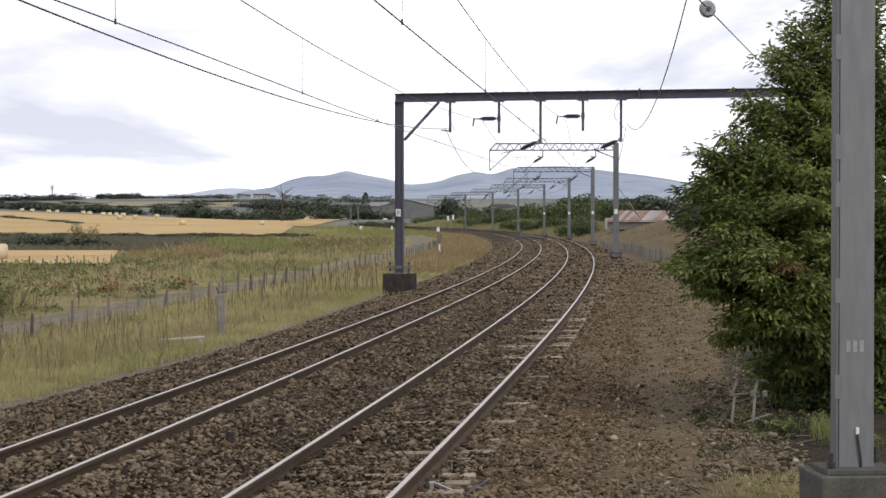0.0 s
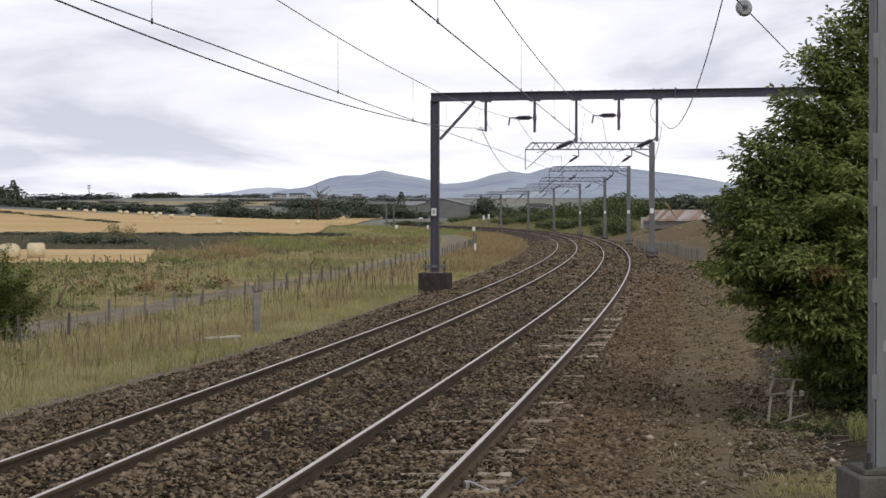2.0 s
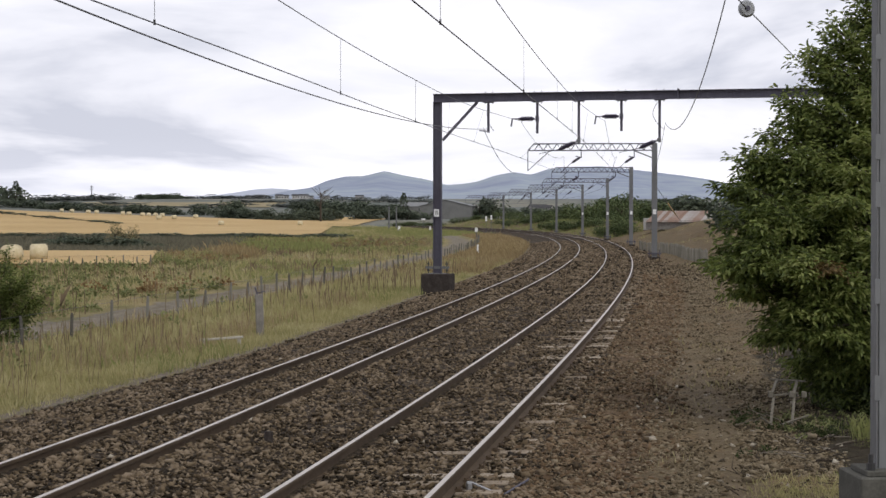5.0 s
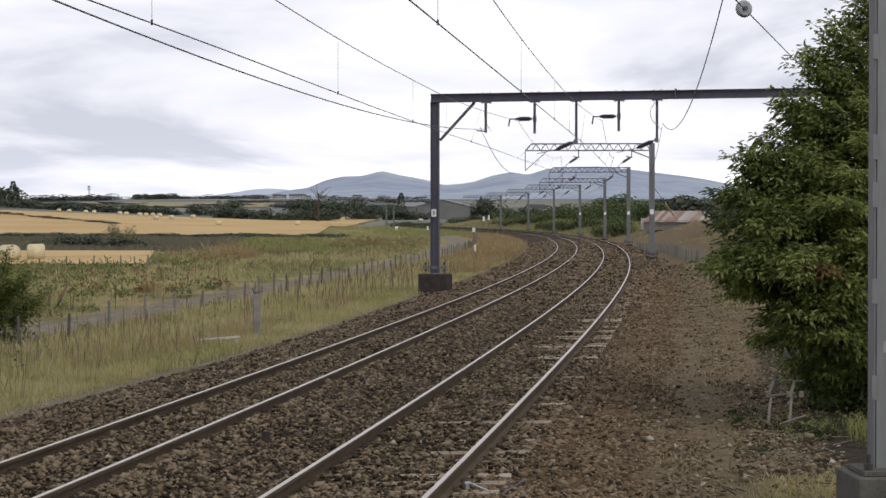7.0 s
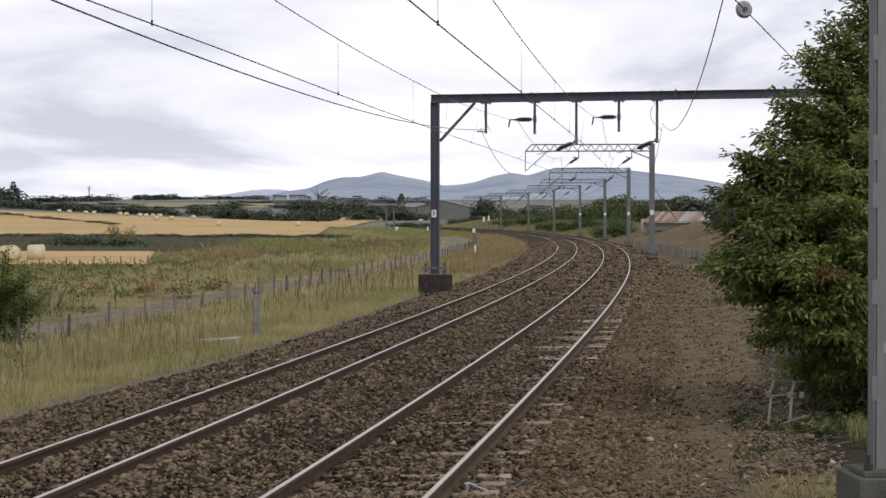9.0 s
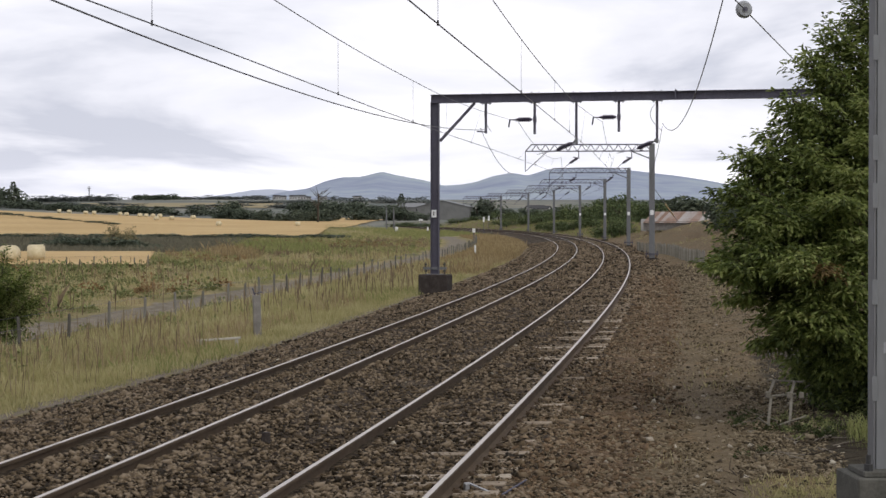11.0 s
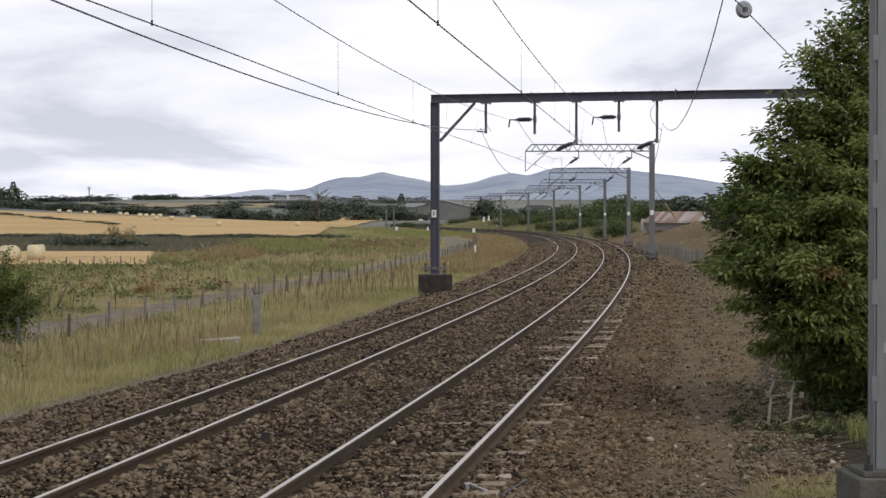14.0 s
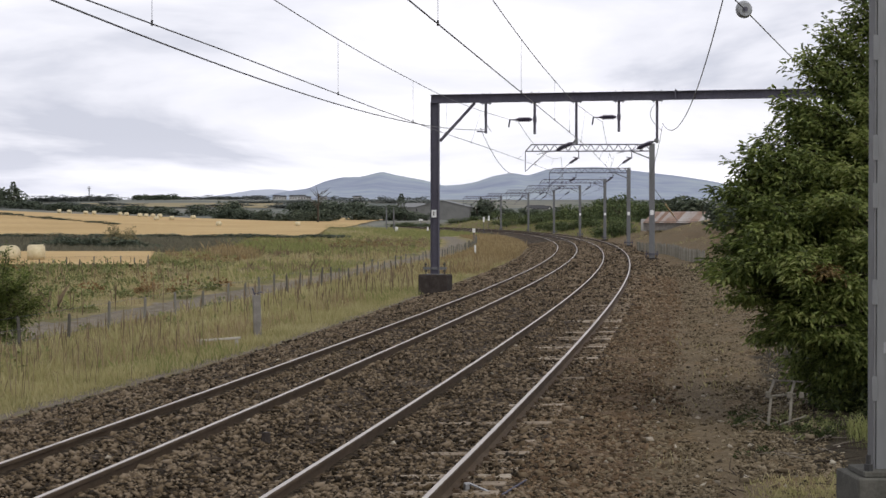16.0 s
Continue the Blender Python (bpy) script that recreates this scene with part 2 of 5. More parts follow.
# ---------------------------------------------------------------- ground
def ground_material():
    mat = bpy.data.materials.new("ground")
    mat.use_nodes = True
    nt = mat.node_tree
    n, L = nt.nodes.new, nt.links.new
    bs = nt.nodes["Principled BSDF"]
    tc = n("ShaderNodeTexCoord")

    def noi(scale, detail=5.0):
        t = n("ShaderNodeTexNoise")
        t.inputs["Scale"].default_value, t.inputs["Detail"].default_value = scale, detail
        L(tc.outputs["Object"], t.inputs[0])
        return t.outputs["Fac"]

    def ramp(src, stops):
        r = n("ShaderNodeValToRGB")
        for i, (p, c) in enumerate(stops):
            el = r.color_ramp.elements[i] if i < 2 else r.color_ramp.elements.new(p)
            el.position, el.color = p, (*c, 1)
        L(src, r.inputs[0])
        return r.outputs[0]

    def mixed(fac, a, b):
        m = n("ShaderNodeMix")
        m.data_type = "RGBA"
        L(fac, m.inputs[0])
        L(a, m.inputs[6])
        L(b, m.inputs[7])
        return m.outputs[2]

    def mask(name, soft=0.5):
        at = n("ShaderNodeAttribute")
        at.attribute_name = name
        m = n("ShaderNodeMath")
        m.operation = "MULTIPLY_ADD"
        m.inputs[1].default_value = soft
        L(noi(1.6, 6), m.inputs[0])
        L(at.outputs["Fac"], m.inputs[2])
        k = n("ShaderNodeMapRange")
        k.inputs[1].default_value, k.inputs[2].default_value = 0.5 + soft / 2 - 0.15, 0.5 + soft / 2 + 0.15
        L(m.outputs[0], k.inputs[0])
        return k.outputs[0]

    stones = n("ShaderNodeTexVoronoi")
    stones.inputs["Scale"].default_value = 17.0
    L(tc.outputs["Object"], stones.inputs[0])
    sepc = n("ShaderNodeSeparateColor")
    L(stones.outputs["Color"], sepc.inputs[0])
    # bed colour darkened to paint the shaded gaps between loose stones
    ball = ramp(sepc.outputs[0], [(0.0, (0.016, 0.011, 0.007)), (0.5, (0.042, 0.030, 0.019)), (1.0, (0.10, 0.076, 0.05))])
    brown = ramp(noi(0.7), [(0.3, (0.105, 0.08, 0.045)), (0.5, (0.15, 0.113, 0.063)), (0.68, (0.17, 0.108, 0.052))])
    dirt = mixed(noi(9.0), brown, ramp(sepc.outputs[1], [(0.0, (0.06, 0.043, 0.023)), (1.0, (0.215, 0.165, 0.10))]))
    turf = ramp(noi(0.22, 8), [(0.32, (0.11, 0.115, 0.045)), (0.46, (0.21, 0.18, 0.085)), (0.56, (0.29, 0.235, 0.12)), (0.72, (0.17, 0.16, 0.06))])
    # far land turned blue-grey: the haze over it is part of this colour
    hazy_far = ramp(noi(0.012, 6), [(0.35, (0.105, 0.122, 0.112)), (0.5, (0.15, 0.163, 0.142)), (0.64, (0.225, 0.212, 0.17))])
    grit = ramp(noi(5.0), [(0.3, (0.12, 0.10, 0.078)), (0.7, (0.215, 0.185, 0.148))])
    rust = ramp(noi(4.0), [(0.3, (0.088, 0.058, 0.033)), (0.7, (0.15, 0.102, 0.060))])
    trod = ramp(noi(2.0), [(0.3, (0.105, 0.078, 0.045)), (0.7, (0.175, 0.135, 0.083))])
    path = ramp(noi(3.0), [(0.3, (0.15, 0.128, 0.095)), (0.7, (0.24, 0.21, 0.165))])
    col = mixed(mask("far", 0.2), turf, hazy_far)
    col = mixed(mask("path", 0.9), col, path)
    col = mixed(mask("dirt", 0.9), col, dirt)
    col = mixed(mask("trod", 1.3), col, trod)
    # dark leaf litter below the tree, with the canopy's shade painted into it
    col = mixed(mask("litter_shade", 0.9), col, ramp(noi(6.0), [(0.3, (0.022, 0.018, 0.011)), (0.7, (0.058, 0.047, 0.03))]))
    col = mixed(mask("grit", 0.8), col, grit)
    col = mixed(mask("ballast", 0.35), col, ball)
    col = mixed(mask("rust", 1.0), col, rust)
    L(col, bs.inputs["Base Color"])
    bs.inputs["Roughness"].default_value = 0.95
    bs.inputs["Specular IOR Level"].default_value = 0.15
    bp = n("ShaderNodeBump")
    bp.inputs["Strength"].default_value, bp.inputs["Distance"].default_value = 0.8, 0.03
    relief = n("ShaderNodeMath")
    relief.operation = "MULTIPLY_ADD"
    relief.inputs[1].default_value = 0.9
    L(noi(55.0, 6), relief.inputs[0])
    L(stones.outputs["Distance"], relief.inputs[2])
    L(relief.outputs[0], bp.inputs["Height"])
    L(bp.outputs[0], bs.inputs["Normal"])
    return mat


GROUND = ground_material()


def build_ground():
    ys = np.concatenate([np.arange(-30, 14, 4), np.arange(14, 90, 0.5), np.arange(90, 260, 2), np.arange(260, 700, 10), np.arange(700, 2000, 60),
                         np.arange(2000, 4951, 250)])
    os_ = np.concatenate([-np.geomspace(2600, 26, 40), np.arange(-25, -8, 0.8), np.arange(-8, 9, 0.22), np.arange(9, 26, 0.8), np.geomspace(26, 2600, 40)])
    cx = np.interp(ys, AY, AX)
    G, O = np.meshgrid(ys, os_, indexing="ij")
    X = O + cx[:, None]
    Z = ground_z(X, G)
    rng = np.random.default_rng(4)
    rough = np.where((O > -7.5) & (O < 9), 0.008, 0.035) * np.clip(G / 20, 0.5, 2)
    Z = Z + rng.normal(0, 1, Z.shape) * np.minimum(rough, 0.06)
    lump = np.array([[noise.noise((a * 1.3, b * 1.3, 0.0)) for a, b in zip(ra, rb)] for ra, rb in zip(X, G)])
    Z = Z + lump * np.where(np.abs(O) < 6.2, 0.018, np.where(O > 0, 0.035, 0.05))
    verts = np.c_[X.ravel(), G.ravel(), Z.ravel()]
    nr, nc = X.shape
    i = np.arange(nr - 1)[:, None] * nc + np.arange(nc - 1)[None]
    faces = np.stack([i, i + 1, i + 1 + nc, i + nc], -1).reshape(-1, 4)
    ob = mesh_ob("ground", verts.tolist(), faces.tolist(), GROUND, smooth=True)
    o, y = O.ravel(), G.ravel()
    near = 1 - np.clip((y - 430) / 60, 0, 1)
    foot = shoulder(y)
    trail = np.interp(y, [18, 21.4, 29, 39, 60, 90], [5.5, 5.35, 4.95, 4.35, 4.3, 4.4])
    masks = {"ballast": np.clip((o - foot + 0.25) / 0.5, 0, 1) * np.interp(o, [3.6, 4.6], [1, 0]) * near,
             "grit": np.clip(1.3 - np.abs(o - foot + 0.30) / np.interp(y, [40, 120], [0.3, 0.55]), 0, 1) * near,
             "litter_shade": np.interp(o, [5.6, 6.3, 10, 12], [0, 1, 1, 0]) * np.interp(y, [19.5, 21.5, 39, 44], [0, 1, 1, 0]),
             "rust": np.clip(1.25 - np.abs(o - 3.65) / 0.55, 0, 1) * near * np.interp(y, [15, 60, 140], [1, 0.8, 0.35]),
             "trod": np.clip(1.15 - np.abs(o - trail) / 0.42, 0, 1) * near * np.interp(y, [60, 110], [1, 0.4]),
             "dirt": np.where(o > 0, np.interp(o - np.interp(y, [40, 90, 170], [0, 6.5, 9]), [-12, 7.0, 9.0], [1, 1, 0.2]), 0) * np.interp(o, [2.5, 3.5], [0, 1]) * near,
             "path": np.interp(o, [-14.4, -13.4, -11.6, -10.8], [0, 1, 1, 0]) * near * np.interp(y, [60, 150], [1, 0.75]),
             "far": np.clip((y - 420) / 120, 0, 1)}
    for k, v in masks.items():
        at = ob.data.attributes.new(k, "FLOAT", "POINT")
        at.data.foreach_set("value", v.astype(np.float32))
    return tagged(ob, "rough grassland, brown trackside dirt and stone ballast", "ground", kind="structure")


build_ground()


def field(name, corners, mat, label, n=44):
    """A crop field draped over the land; corners go round it in the plan."""
    c = np.array(corners, float)
    u, v = np.meshgrid(np.linspace(0, 1, n), np.linspace(0, 1, n), indexing="ij")
    P = ((1 - u) * (1 - v))[..., None] * c[0] + (u * (1 - v))[..., None] * c[1] + (u * v)[..., None] * c[2] + ((1 - u) * v)[..., None] * c[3]
    Z = ground_z(P[..., 0], P[..., 1]) + 0.25
    verts = np.c_[P.reshape(-1, 2), Z.ravel()]
    i = np.arange(n - 1)[:, None] * n + np.arange(n - 1)[None]
    faces = np.stack([i, i + n, i + n + 1, i + 1], -1).reshape(-1, 4)
    return tagged(mesh_ob(name, verts.tolist(), faces.tolist(), mat, smooth=True), label, "field", kind="structure")


STUBBLE = material("golden_stubble", [(0.36, 0.24, 0.10), (0.47, 0.33, 0.15), (0.56, 0.41, 0.21)], 0.95, scale=0.03, fine=0.6, bump=0.4, dist=0.1)
PALEFIELD = material("pale_pasture", [(0.22, 0.19, 0.11), (0.34, 0.28, 0.16)], 0.95, scale=0.02, fine=0.5, bump=0.2, dist=0.1)
field("field", [(-36, 130), (-19.6, 130), (-26.5, 182), (-50, 182)], STUBBLE, "narrow strip of golden cut stubble behind the fence")
field("field", [(-110, 318), (-20.5, 318), (-33, 600), (-300, 720)], STUBBLE, "wide golden stubble field dotted with bales")
field("field", [(-33, 505), (-24, 480), (-18, 640), (-36, 700)], STUBBLE, "small far golden stubble field")
field("field", [(-190, 1000), (-90, 1000), (-100, 1250), (-230, 1250)], PALEFIELD, "pale distant pasture below the skyline")


# ---------------------------------------------------------------- tracks
def rail_profile():
    """Half a flat-bottom rail, foot to head, as (across, height below the running top)."""
    half = [(0.070, -0.159), (0.070, -0.148), (0.012, -0.128), (0.010, -0.052), (0.034, -0.040), (0.035, -0.010), (0.026, -0.002), (0.0, 0.0)]
    return half + [(-a, z) for a, z in reversed(half[:-1])]


def rail(parent, off, dz):
    prof = rail_profile()
    pick = np.concatenate([np.arange(0, 420, 2), np.arange(420, len(AS), 6)])
    vs, fs, mats = [], [], []
    m = len(prof)
    for i in pick:
        c, s = math.cos(ATH[i]), math.sin(ATH[i])
        for a, z in prof:
            vs.append((AX[i] + (off + a) * c, AY[i] - (off + a) * s, dz + z))
    for r in range(len(pick) - 1):
        for k in range(m - 1):
            fs.append((r * m + k, r * m + k + 1, (r + 1) * m + k + 1, (r + 1) * m + k))
            mats.append(1 if k in (6, 7) else 0)
    ob = mesh_ob("rail", vs, fs, RAILSIDE, parent, "rusty steel rail with a bright polished head")
    ob.data.materials.append(RAILTOP)
    ob.data.polygons.foreach_set("material_index", mats)
    return ob


def sleeper_mesh():
    bm = bmesh.new()
    for y0, y1, top in ((-0.13, -0.05, -0.004), (-0.046, 0.048, 0.004), (0.053, 0.13, -0.010)):
        box(bm, -1.26, 1.26, y0, y1, -0.17, top, 0.008)
    box(bm, -1.255, 1.255, -0.125, 0.125, -0.165, -0.03)
    me = bpy.data.meshes.new("sleeper")
    bm.to_mesh(me)
    bm.free()
    me.materials.append(SLEEPER)
    return me


def clip_mesh():
    bm = bmesh.new()
    box(bm, -0.15, 0.15, -0.07, 0.07, -0.004, 0.006)
    for sx in (-1, 1):
        box(bm, sx * 0.09 - 0.035, sx * 0.09 + 0.035, -0.05, 0.05, 0, 0.03, 0.008)
        tube(bm, (sx * 0.075, -0.05, 0.035), (sx * 0.105, 0.05, 0.035), 0.011, 5)
    me = bpy.data.meshes.new("rail_clip")
    bm.to_mesh(me)
    bm.free()
    me.materials.append(RAILSIDE)
    return me


SLEEPER_ME, CLIP_ME = sleeper_mesh(), clip_mesh()


def track(off, cant, label):
    top = empty("railway_track", None, label, "railway track")
    rail(top, off - 0.7525, -cant / 2)
    rail(top, off + 0.7525, cant / 2)
    rng = random.Random(int(off * 100) + 9)
    tilt = math.atan2(cant, 1.505)
    rest = bmesh.new()
    s, count = 10.0, 0
    while s < 330:
        x, y, th = (float(np.interp(s, AS, a)) for a in (AX, AY, ATH))
        p = (x + off * math.cos(th), y - off * math.sin(th))
        m = Matrix.Translation((p[0], p[1], (-0.166 if off > 0 else -0.191) + rng.uniform(-0.034, 0.016))) @ Matrix.Rotation(-th + rng.uniform(-0.012, 0.012), 4, "Z") @ \
            Matrix.Rotation(-tilt, 4, "Y")
        if count < 110:
            slp = share("sleeper", SLEEPER_ME, top, m)
            if count < 55:
                for sx in (-0.7525, 0.7525):
                    share("rail_clip", CLIP_ME, slp, Matrix.Translation((sx, 0, 0.0)))
        else:
            box(rest, -1.26, 1.26, -0.13, 0.13, -0.17, 0.0, 0, m)
        count += 1
        s += 0.65
    ob = part("sleeper_rest", rest, SLEEPER, top)
    tagged(ob, kind="stuff")
    return top


track(-GAP / 2, CANT_L, "curving railway track in dark stone ballast beside the grass verge")
track(GAP / 2, CANT_R, "curving railway track in brown ballast beside the dirt path")


def pebbles(name, n, region, size, mat, label, seed, sink=0.3, parent=None):
    """Loose angular stones strewn over the land as one body; region gives (y, offset) from two random numbers."""
    rng = np.random.default_rng(seed)
    y, o = region(rng.random(n), rng.random(n))
    cx = np.interp(y, AY, AX)
    x = cx + o
    z = ground_z(x, y)
    oct_ = np.array([(1, 0, 0), (-1, 0, 0), (0, 1, 0), (0, -1, 0), (0, 0, 1), (0, 0, -1)], float)
    tri = np.array([(0, 2, 4), (2, 1, 4), (1, 3, 4), (3, 0, 4), (2, 0, 5), (1, 2, 5), (3, 1, 5), (0, 3, 5)])
    s = size * rng.lognormal(0, 0.35, n) * np.clip(y / 50, 1, 2.0)
    V = (oct_[None] * rng.uniform(0.55, 1.25, (n, 6, 1)) + rng.uniform(-0.42, 0.42, (n, 6, 3))) * s[:, None, None] * np.array([1.25, 1.0, 0.66])
    ax, ay, az = rng.uniform(-1, 1, n), rng.uniform(-1, 1, n), rng.uniform(0, 6.28, n)
    def rot(V, a, i, j):
        c, s_ = np.cos(a)[:, None], np.sin(a)[:, None]
        p, q = V[..., i].copy(), V[..., j].copy()
        V[..., i], V[..., j] = c * p - s_ * q, s_ * p + c * q
    rot(V, az, 0, 1)
    rot(V, ax * 0.6, 1, 2)
    rot(V, ay * 0.6, 0, 2)
    V += np.stack([x, y, z + s * sink], -1)[:, None]
    faces = (tri[None] + (np.arange(n) * 6)[:, None, None]).reshape(-1, 3)
    me = bpy.data.meshes.new(name)
    me.vertices.add(n * 6)
    me.vertices.foreach_set("co", V.ravel())
    me.loops.add(n * 24)
    me.loops.foreach_set("vertex_index", faces.ravel())
    me.polygons.add(n * 8)
    me.polygons.foreach_set("loop_start", np.arange(0, n * 24, 3))
    me.update(calc_edges=True)
    me.materials.append(mat)
    return tagged(new(name, me), label, "stones", kind="stuff")


def ballast_region(u, v):
    y = 15 + 190 * u ** 2.6
    o = shoulder(y) + (3.5 - shoulder(y)) * v
    o = np.where(o > 3.0, 3.0 + (o - 3.0) * (0.6 + 3.2 * np.modf(u * 977)[0]), o)
    # keep the rail heads clear
    for r in (-GAP / 2 - 0.7525, -GAP / 2 + 0.7525, GAP / 2 - 0.7525, GAP / 2 + 0.7525):
        o = np.where(np.abs(o - r) < 0.11, o + 0.24, o)
    return y, o


def shoulder_region(u, v):
    y = 15 + 95 * u ** 1.8
    o = 3.1 + 3.4 * v
    # the trodden trail stays almost bare
    trail = np.interp(y, [18, 21.4, 29, 39, 60, 90], [5.5, 5.35, 4.95, 4.35, 4.3, 4.4])
    k = np.modf(u * 3571)[0]
    o = np.where((np.abs(o - trail) < 0.36) & (k < 0.62), trail + np.sign(o - trail) * (0.28 + 1.3 * k), o)
    return y, o


pebbles("ballast_stones", 160000, ballast_region, 0.0235, STONE, "dark brown angular ballast stones between the rails", 11, 0.42)
pebbles("cess_stones", 36000, shoulder_region, 0.016, DIRTSTONE, "loose brown stones on the trackside dirt path", 12, 0.15)
pebbles("clods", 5600, shoulder_region, 0.027, DIRTSTONE, "larger brown stones and clods along the dirt path", 16, 0.12)
pebbles("rusty_stones", 17000, lambda u, v: (15 + 75 * u ** 1.8, 3.6 + 1.0 * (v - 0.5) * (1 + 1.2 * np.modf(u * 613)[0])), 0.024, RUSTSTONE,
        "rust-stained stones along the ballast shoulder", 15, 0.2)
pebbles("rubble", 4200, lambda u, v: (20.5 + 11 * u, 5.3 + 1.1 * v), 0.019, DIRTSTONE, "grey brown rubble beside the foot of the tree", 14, 0.3)
pebbles("pale_stones", 150, lambda u, v: (15 + 60 * u ** 1.6, -4.5 + 11 * v), 0.026, PALESTONE, "scattered pale stones on the ballast", 13, 0.5)
pebbles("pale_stones", 90, lambda u, v: (16 + 22 * u, 3.8 + 2.9 * v), 0.036, PALESTONE, "pale broken stones along the dirt path", 17, 0.3)
# ---------------------------------------------------------------- overhead line structures
def insulator(parent, a, b, name="insulator"):
    """A ribbed rod insulator from a to b."""
    a, b = Vector(a), Vector(b)
    d = b - a
    m = Matrix.Translation(a) @ d.to_track_quat("Z", "Y").to_matrix().to_4x4()
    prof = [(0.0, 0.04), (0.1, 0.05)]
    for i in range(6):
        t = 0.14 + 0.12 * i
        prof += [(t, 0.066), (t + 0.03, 0.098), (t + 0.06, 0.094), (t + 0.08, 0.066)]
    prof += [(0.9, 0.05), (1.0, 0.04)]
    bm = bmesh.new()
    seg = 12
    rings = [[bm.verts.new(m @ Vector((r * math.cos(6.2832 * k / seg), r * math.sin(6.2832 * k / seg), t * d.length))) for k in range(seg)] for t, r in prof]
    for p, q in zip(rings, rings[1:]):
        for k in range(seg):
            bm.faces.new((p[k], p[(k + 1) % seg], q[(k + 1) % seg], q[k]))
    bm.faces.new(rings[0][::-1])
    bm.faces.new(rings[-1])
    return part(name, bm, CERAMIC, parent, "dark ribbed porcelain insulator")


def portal():
    """The nearest gantry: two columns and one straight beam over both tracks, with five hangers."""
    yl = 75.0
    xl = (770 - 784) * yl / F
    length, top_z = 14.6, 7.12
    m = pose(xl, yl, 0, 0, 0, -15.0)
    g = empty("portal_gantry", m, "dark steel portal gantry spanning both tracks on concrete footings", "gantry")
    for x in (0.0, length):
        col = part("column", h_section(bmesh.new(), top_z - 0.32, 0.20, 0.31, 0.022, 0.32), DARKSTEEL, g)
        col.matrix_basis = Matrix.Translation((x, 0, 0)) @ Matrix.Rotation(radians(90), 4, "Z")
        base = bmesh.new()
        zg = gz(*(m @ Vector((x, 0, 0))).xy)
        box(base, x - 0.55, x + 0.57, -0.42, 0.42, zg - 0.3, 0.32, 0.03)
        foot = part("footing", base, DARKCONC, g, "stained dark concrete footing")
        bp = bmesh.new()
        box(bp, x - 0.34, x + 0.34, -0.2, 0.2, 0.30, 0.335, 0.004)
        box(bp, x - 0.45, x + 0.45, -0.05, 0.05, 0.50, 0.60, 0.004)
        part("base_plate", bp, GALV, g)
        for sx in (-0.36, 0.36):
            bo = bmesh.new()
            tube(bo, (x + sx, 0, 0.30), (x + sx, 0, 0.78), 0.02, 6)
            tube(bo, (x + sx, 0, 0.66), (x + sx, 0, 0.72), 0.05, 6)
            tube(bo, (x + sx, 0, 0.42), (x + sx, 0, 0.48), 0.05, 6)
            part("bolt", bo, BLACK, g)
    bm = bmesh.new()
    box(bm, -0.16, length + 0.16, -0.15, 0.15, top_z - 0.022, top_z, 0.003)
    box(bm, -0.16, length + 0.16, -0.15, 0.15, top_z - 0.32, top_z - 0.30, 0.003)
    box(bm, -0.16, length + 0.16, -0.012, 0.012, top_z - 0.30, top_z - 0.022)
    part("beam", bm, DARKSTEEL, g)
    for sx in (0.2, length - 0.2):
        d = 1 if sx < 1 else -1
        part("knee_brace", beam(bmesh.new(), (sx, 0, top_z - 1.75), (sx + d * 1.35, 0, top_z - 0.33), 0.11, 0.09), DARKSTEEL, g)
    for x in (9.15,):
        bm = bmesh.new()
        box(bm, x - 0.02, x + 0.02, -0.17, 0.17, top_z - 0.33, top_z + 0.05)
        part("splice_plate", bm, DARKSTEEL, g)
    for x, drop, kind in ((1.98, 1.15, 0), (3.86, 1.2, 1), (5.44, 1.6, 2), (7.04, 1.15, 1), (8.46, 1.58, 2)):
        bm = bmesh.new()
        box(bm, x - 0.19, x + 0.19, -0.16, 0.16, top_z - 0.36, top_z - 0.325, 0.004)
        tube(bm, (x, 0, top_z - 0.36), (x, 0, top_z - 0.33 - drop), 0.05, 10)
        for sx in (-0.14, 0.14):
            tube(bm, (x + sx, 0.1, top_z - 0.4), (x + sx, 0.1, top_z + 0.06), 0.016, 6)
        h = part("hanger", bm, DARKSTEEL, g)
        zb = top_z - 0.33 - drop
        if kind == 1:
            zi = zb + 0.55
            insulator(h, (x - 0.1, 0, zi), (x - 0.72, 0, zi))
            fit_ = bmesh.new()
            beam(fit_, (x - 0.72, 0, zi), (x - 0.95, 0, zi), 0.04)
            beam(fit_, (x - 0.95, 0, zi + 0.02), (x - 1.0, 0, zi - 0.28), 0.05)
            part("clamp", fit_, DARKSTEEL, h)
            part("bracket", box(bmesh.new(), x - 0.06, x + 0.06, -0.07, 0.07, zi - 0.1, zi + 0.1), DARKSTEEL, h)
        elif kind == 2:
            insulator(h, (x - 0.14, 0, zb + 0.06), (x - 0.75, 0, zb - 0.20))
            fit_ = bmesh.new()
            eye = bmesh.new()
            tube(eye, (x - 0.02, -0.07, zb + 0.1), (x - 0.02, 0.07, zb + 0.1), 0.08, 10)
            beam(eye, (x + 0.02, 0, zb + 0.08), (x - 0.16, 0, zb + 0.05), 0.05)
            part("swivel", eye, GALV, h)
            tube(fit_, (x - 0.75, 0, zb - 0.20), (x - 1.5, 0, zb - 0.36), 0.011, 6)
            part("registration_arm", fit_, DARKSTEEL, h)
        else:
            fit_ = bmesh.new()
            beam(fit_, (x, 0, zb + 0.05), (x - 0.35, 0, zb + 0.08), 0.045)
            part("clamp", fit_, DARKSTEEL, h)
    pl = bmesh.new()
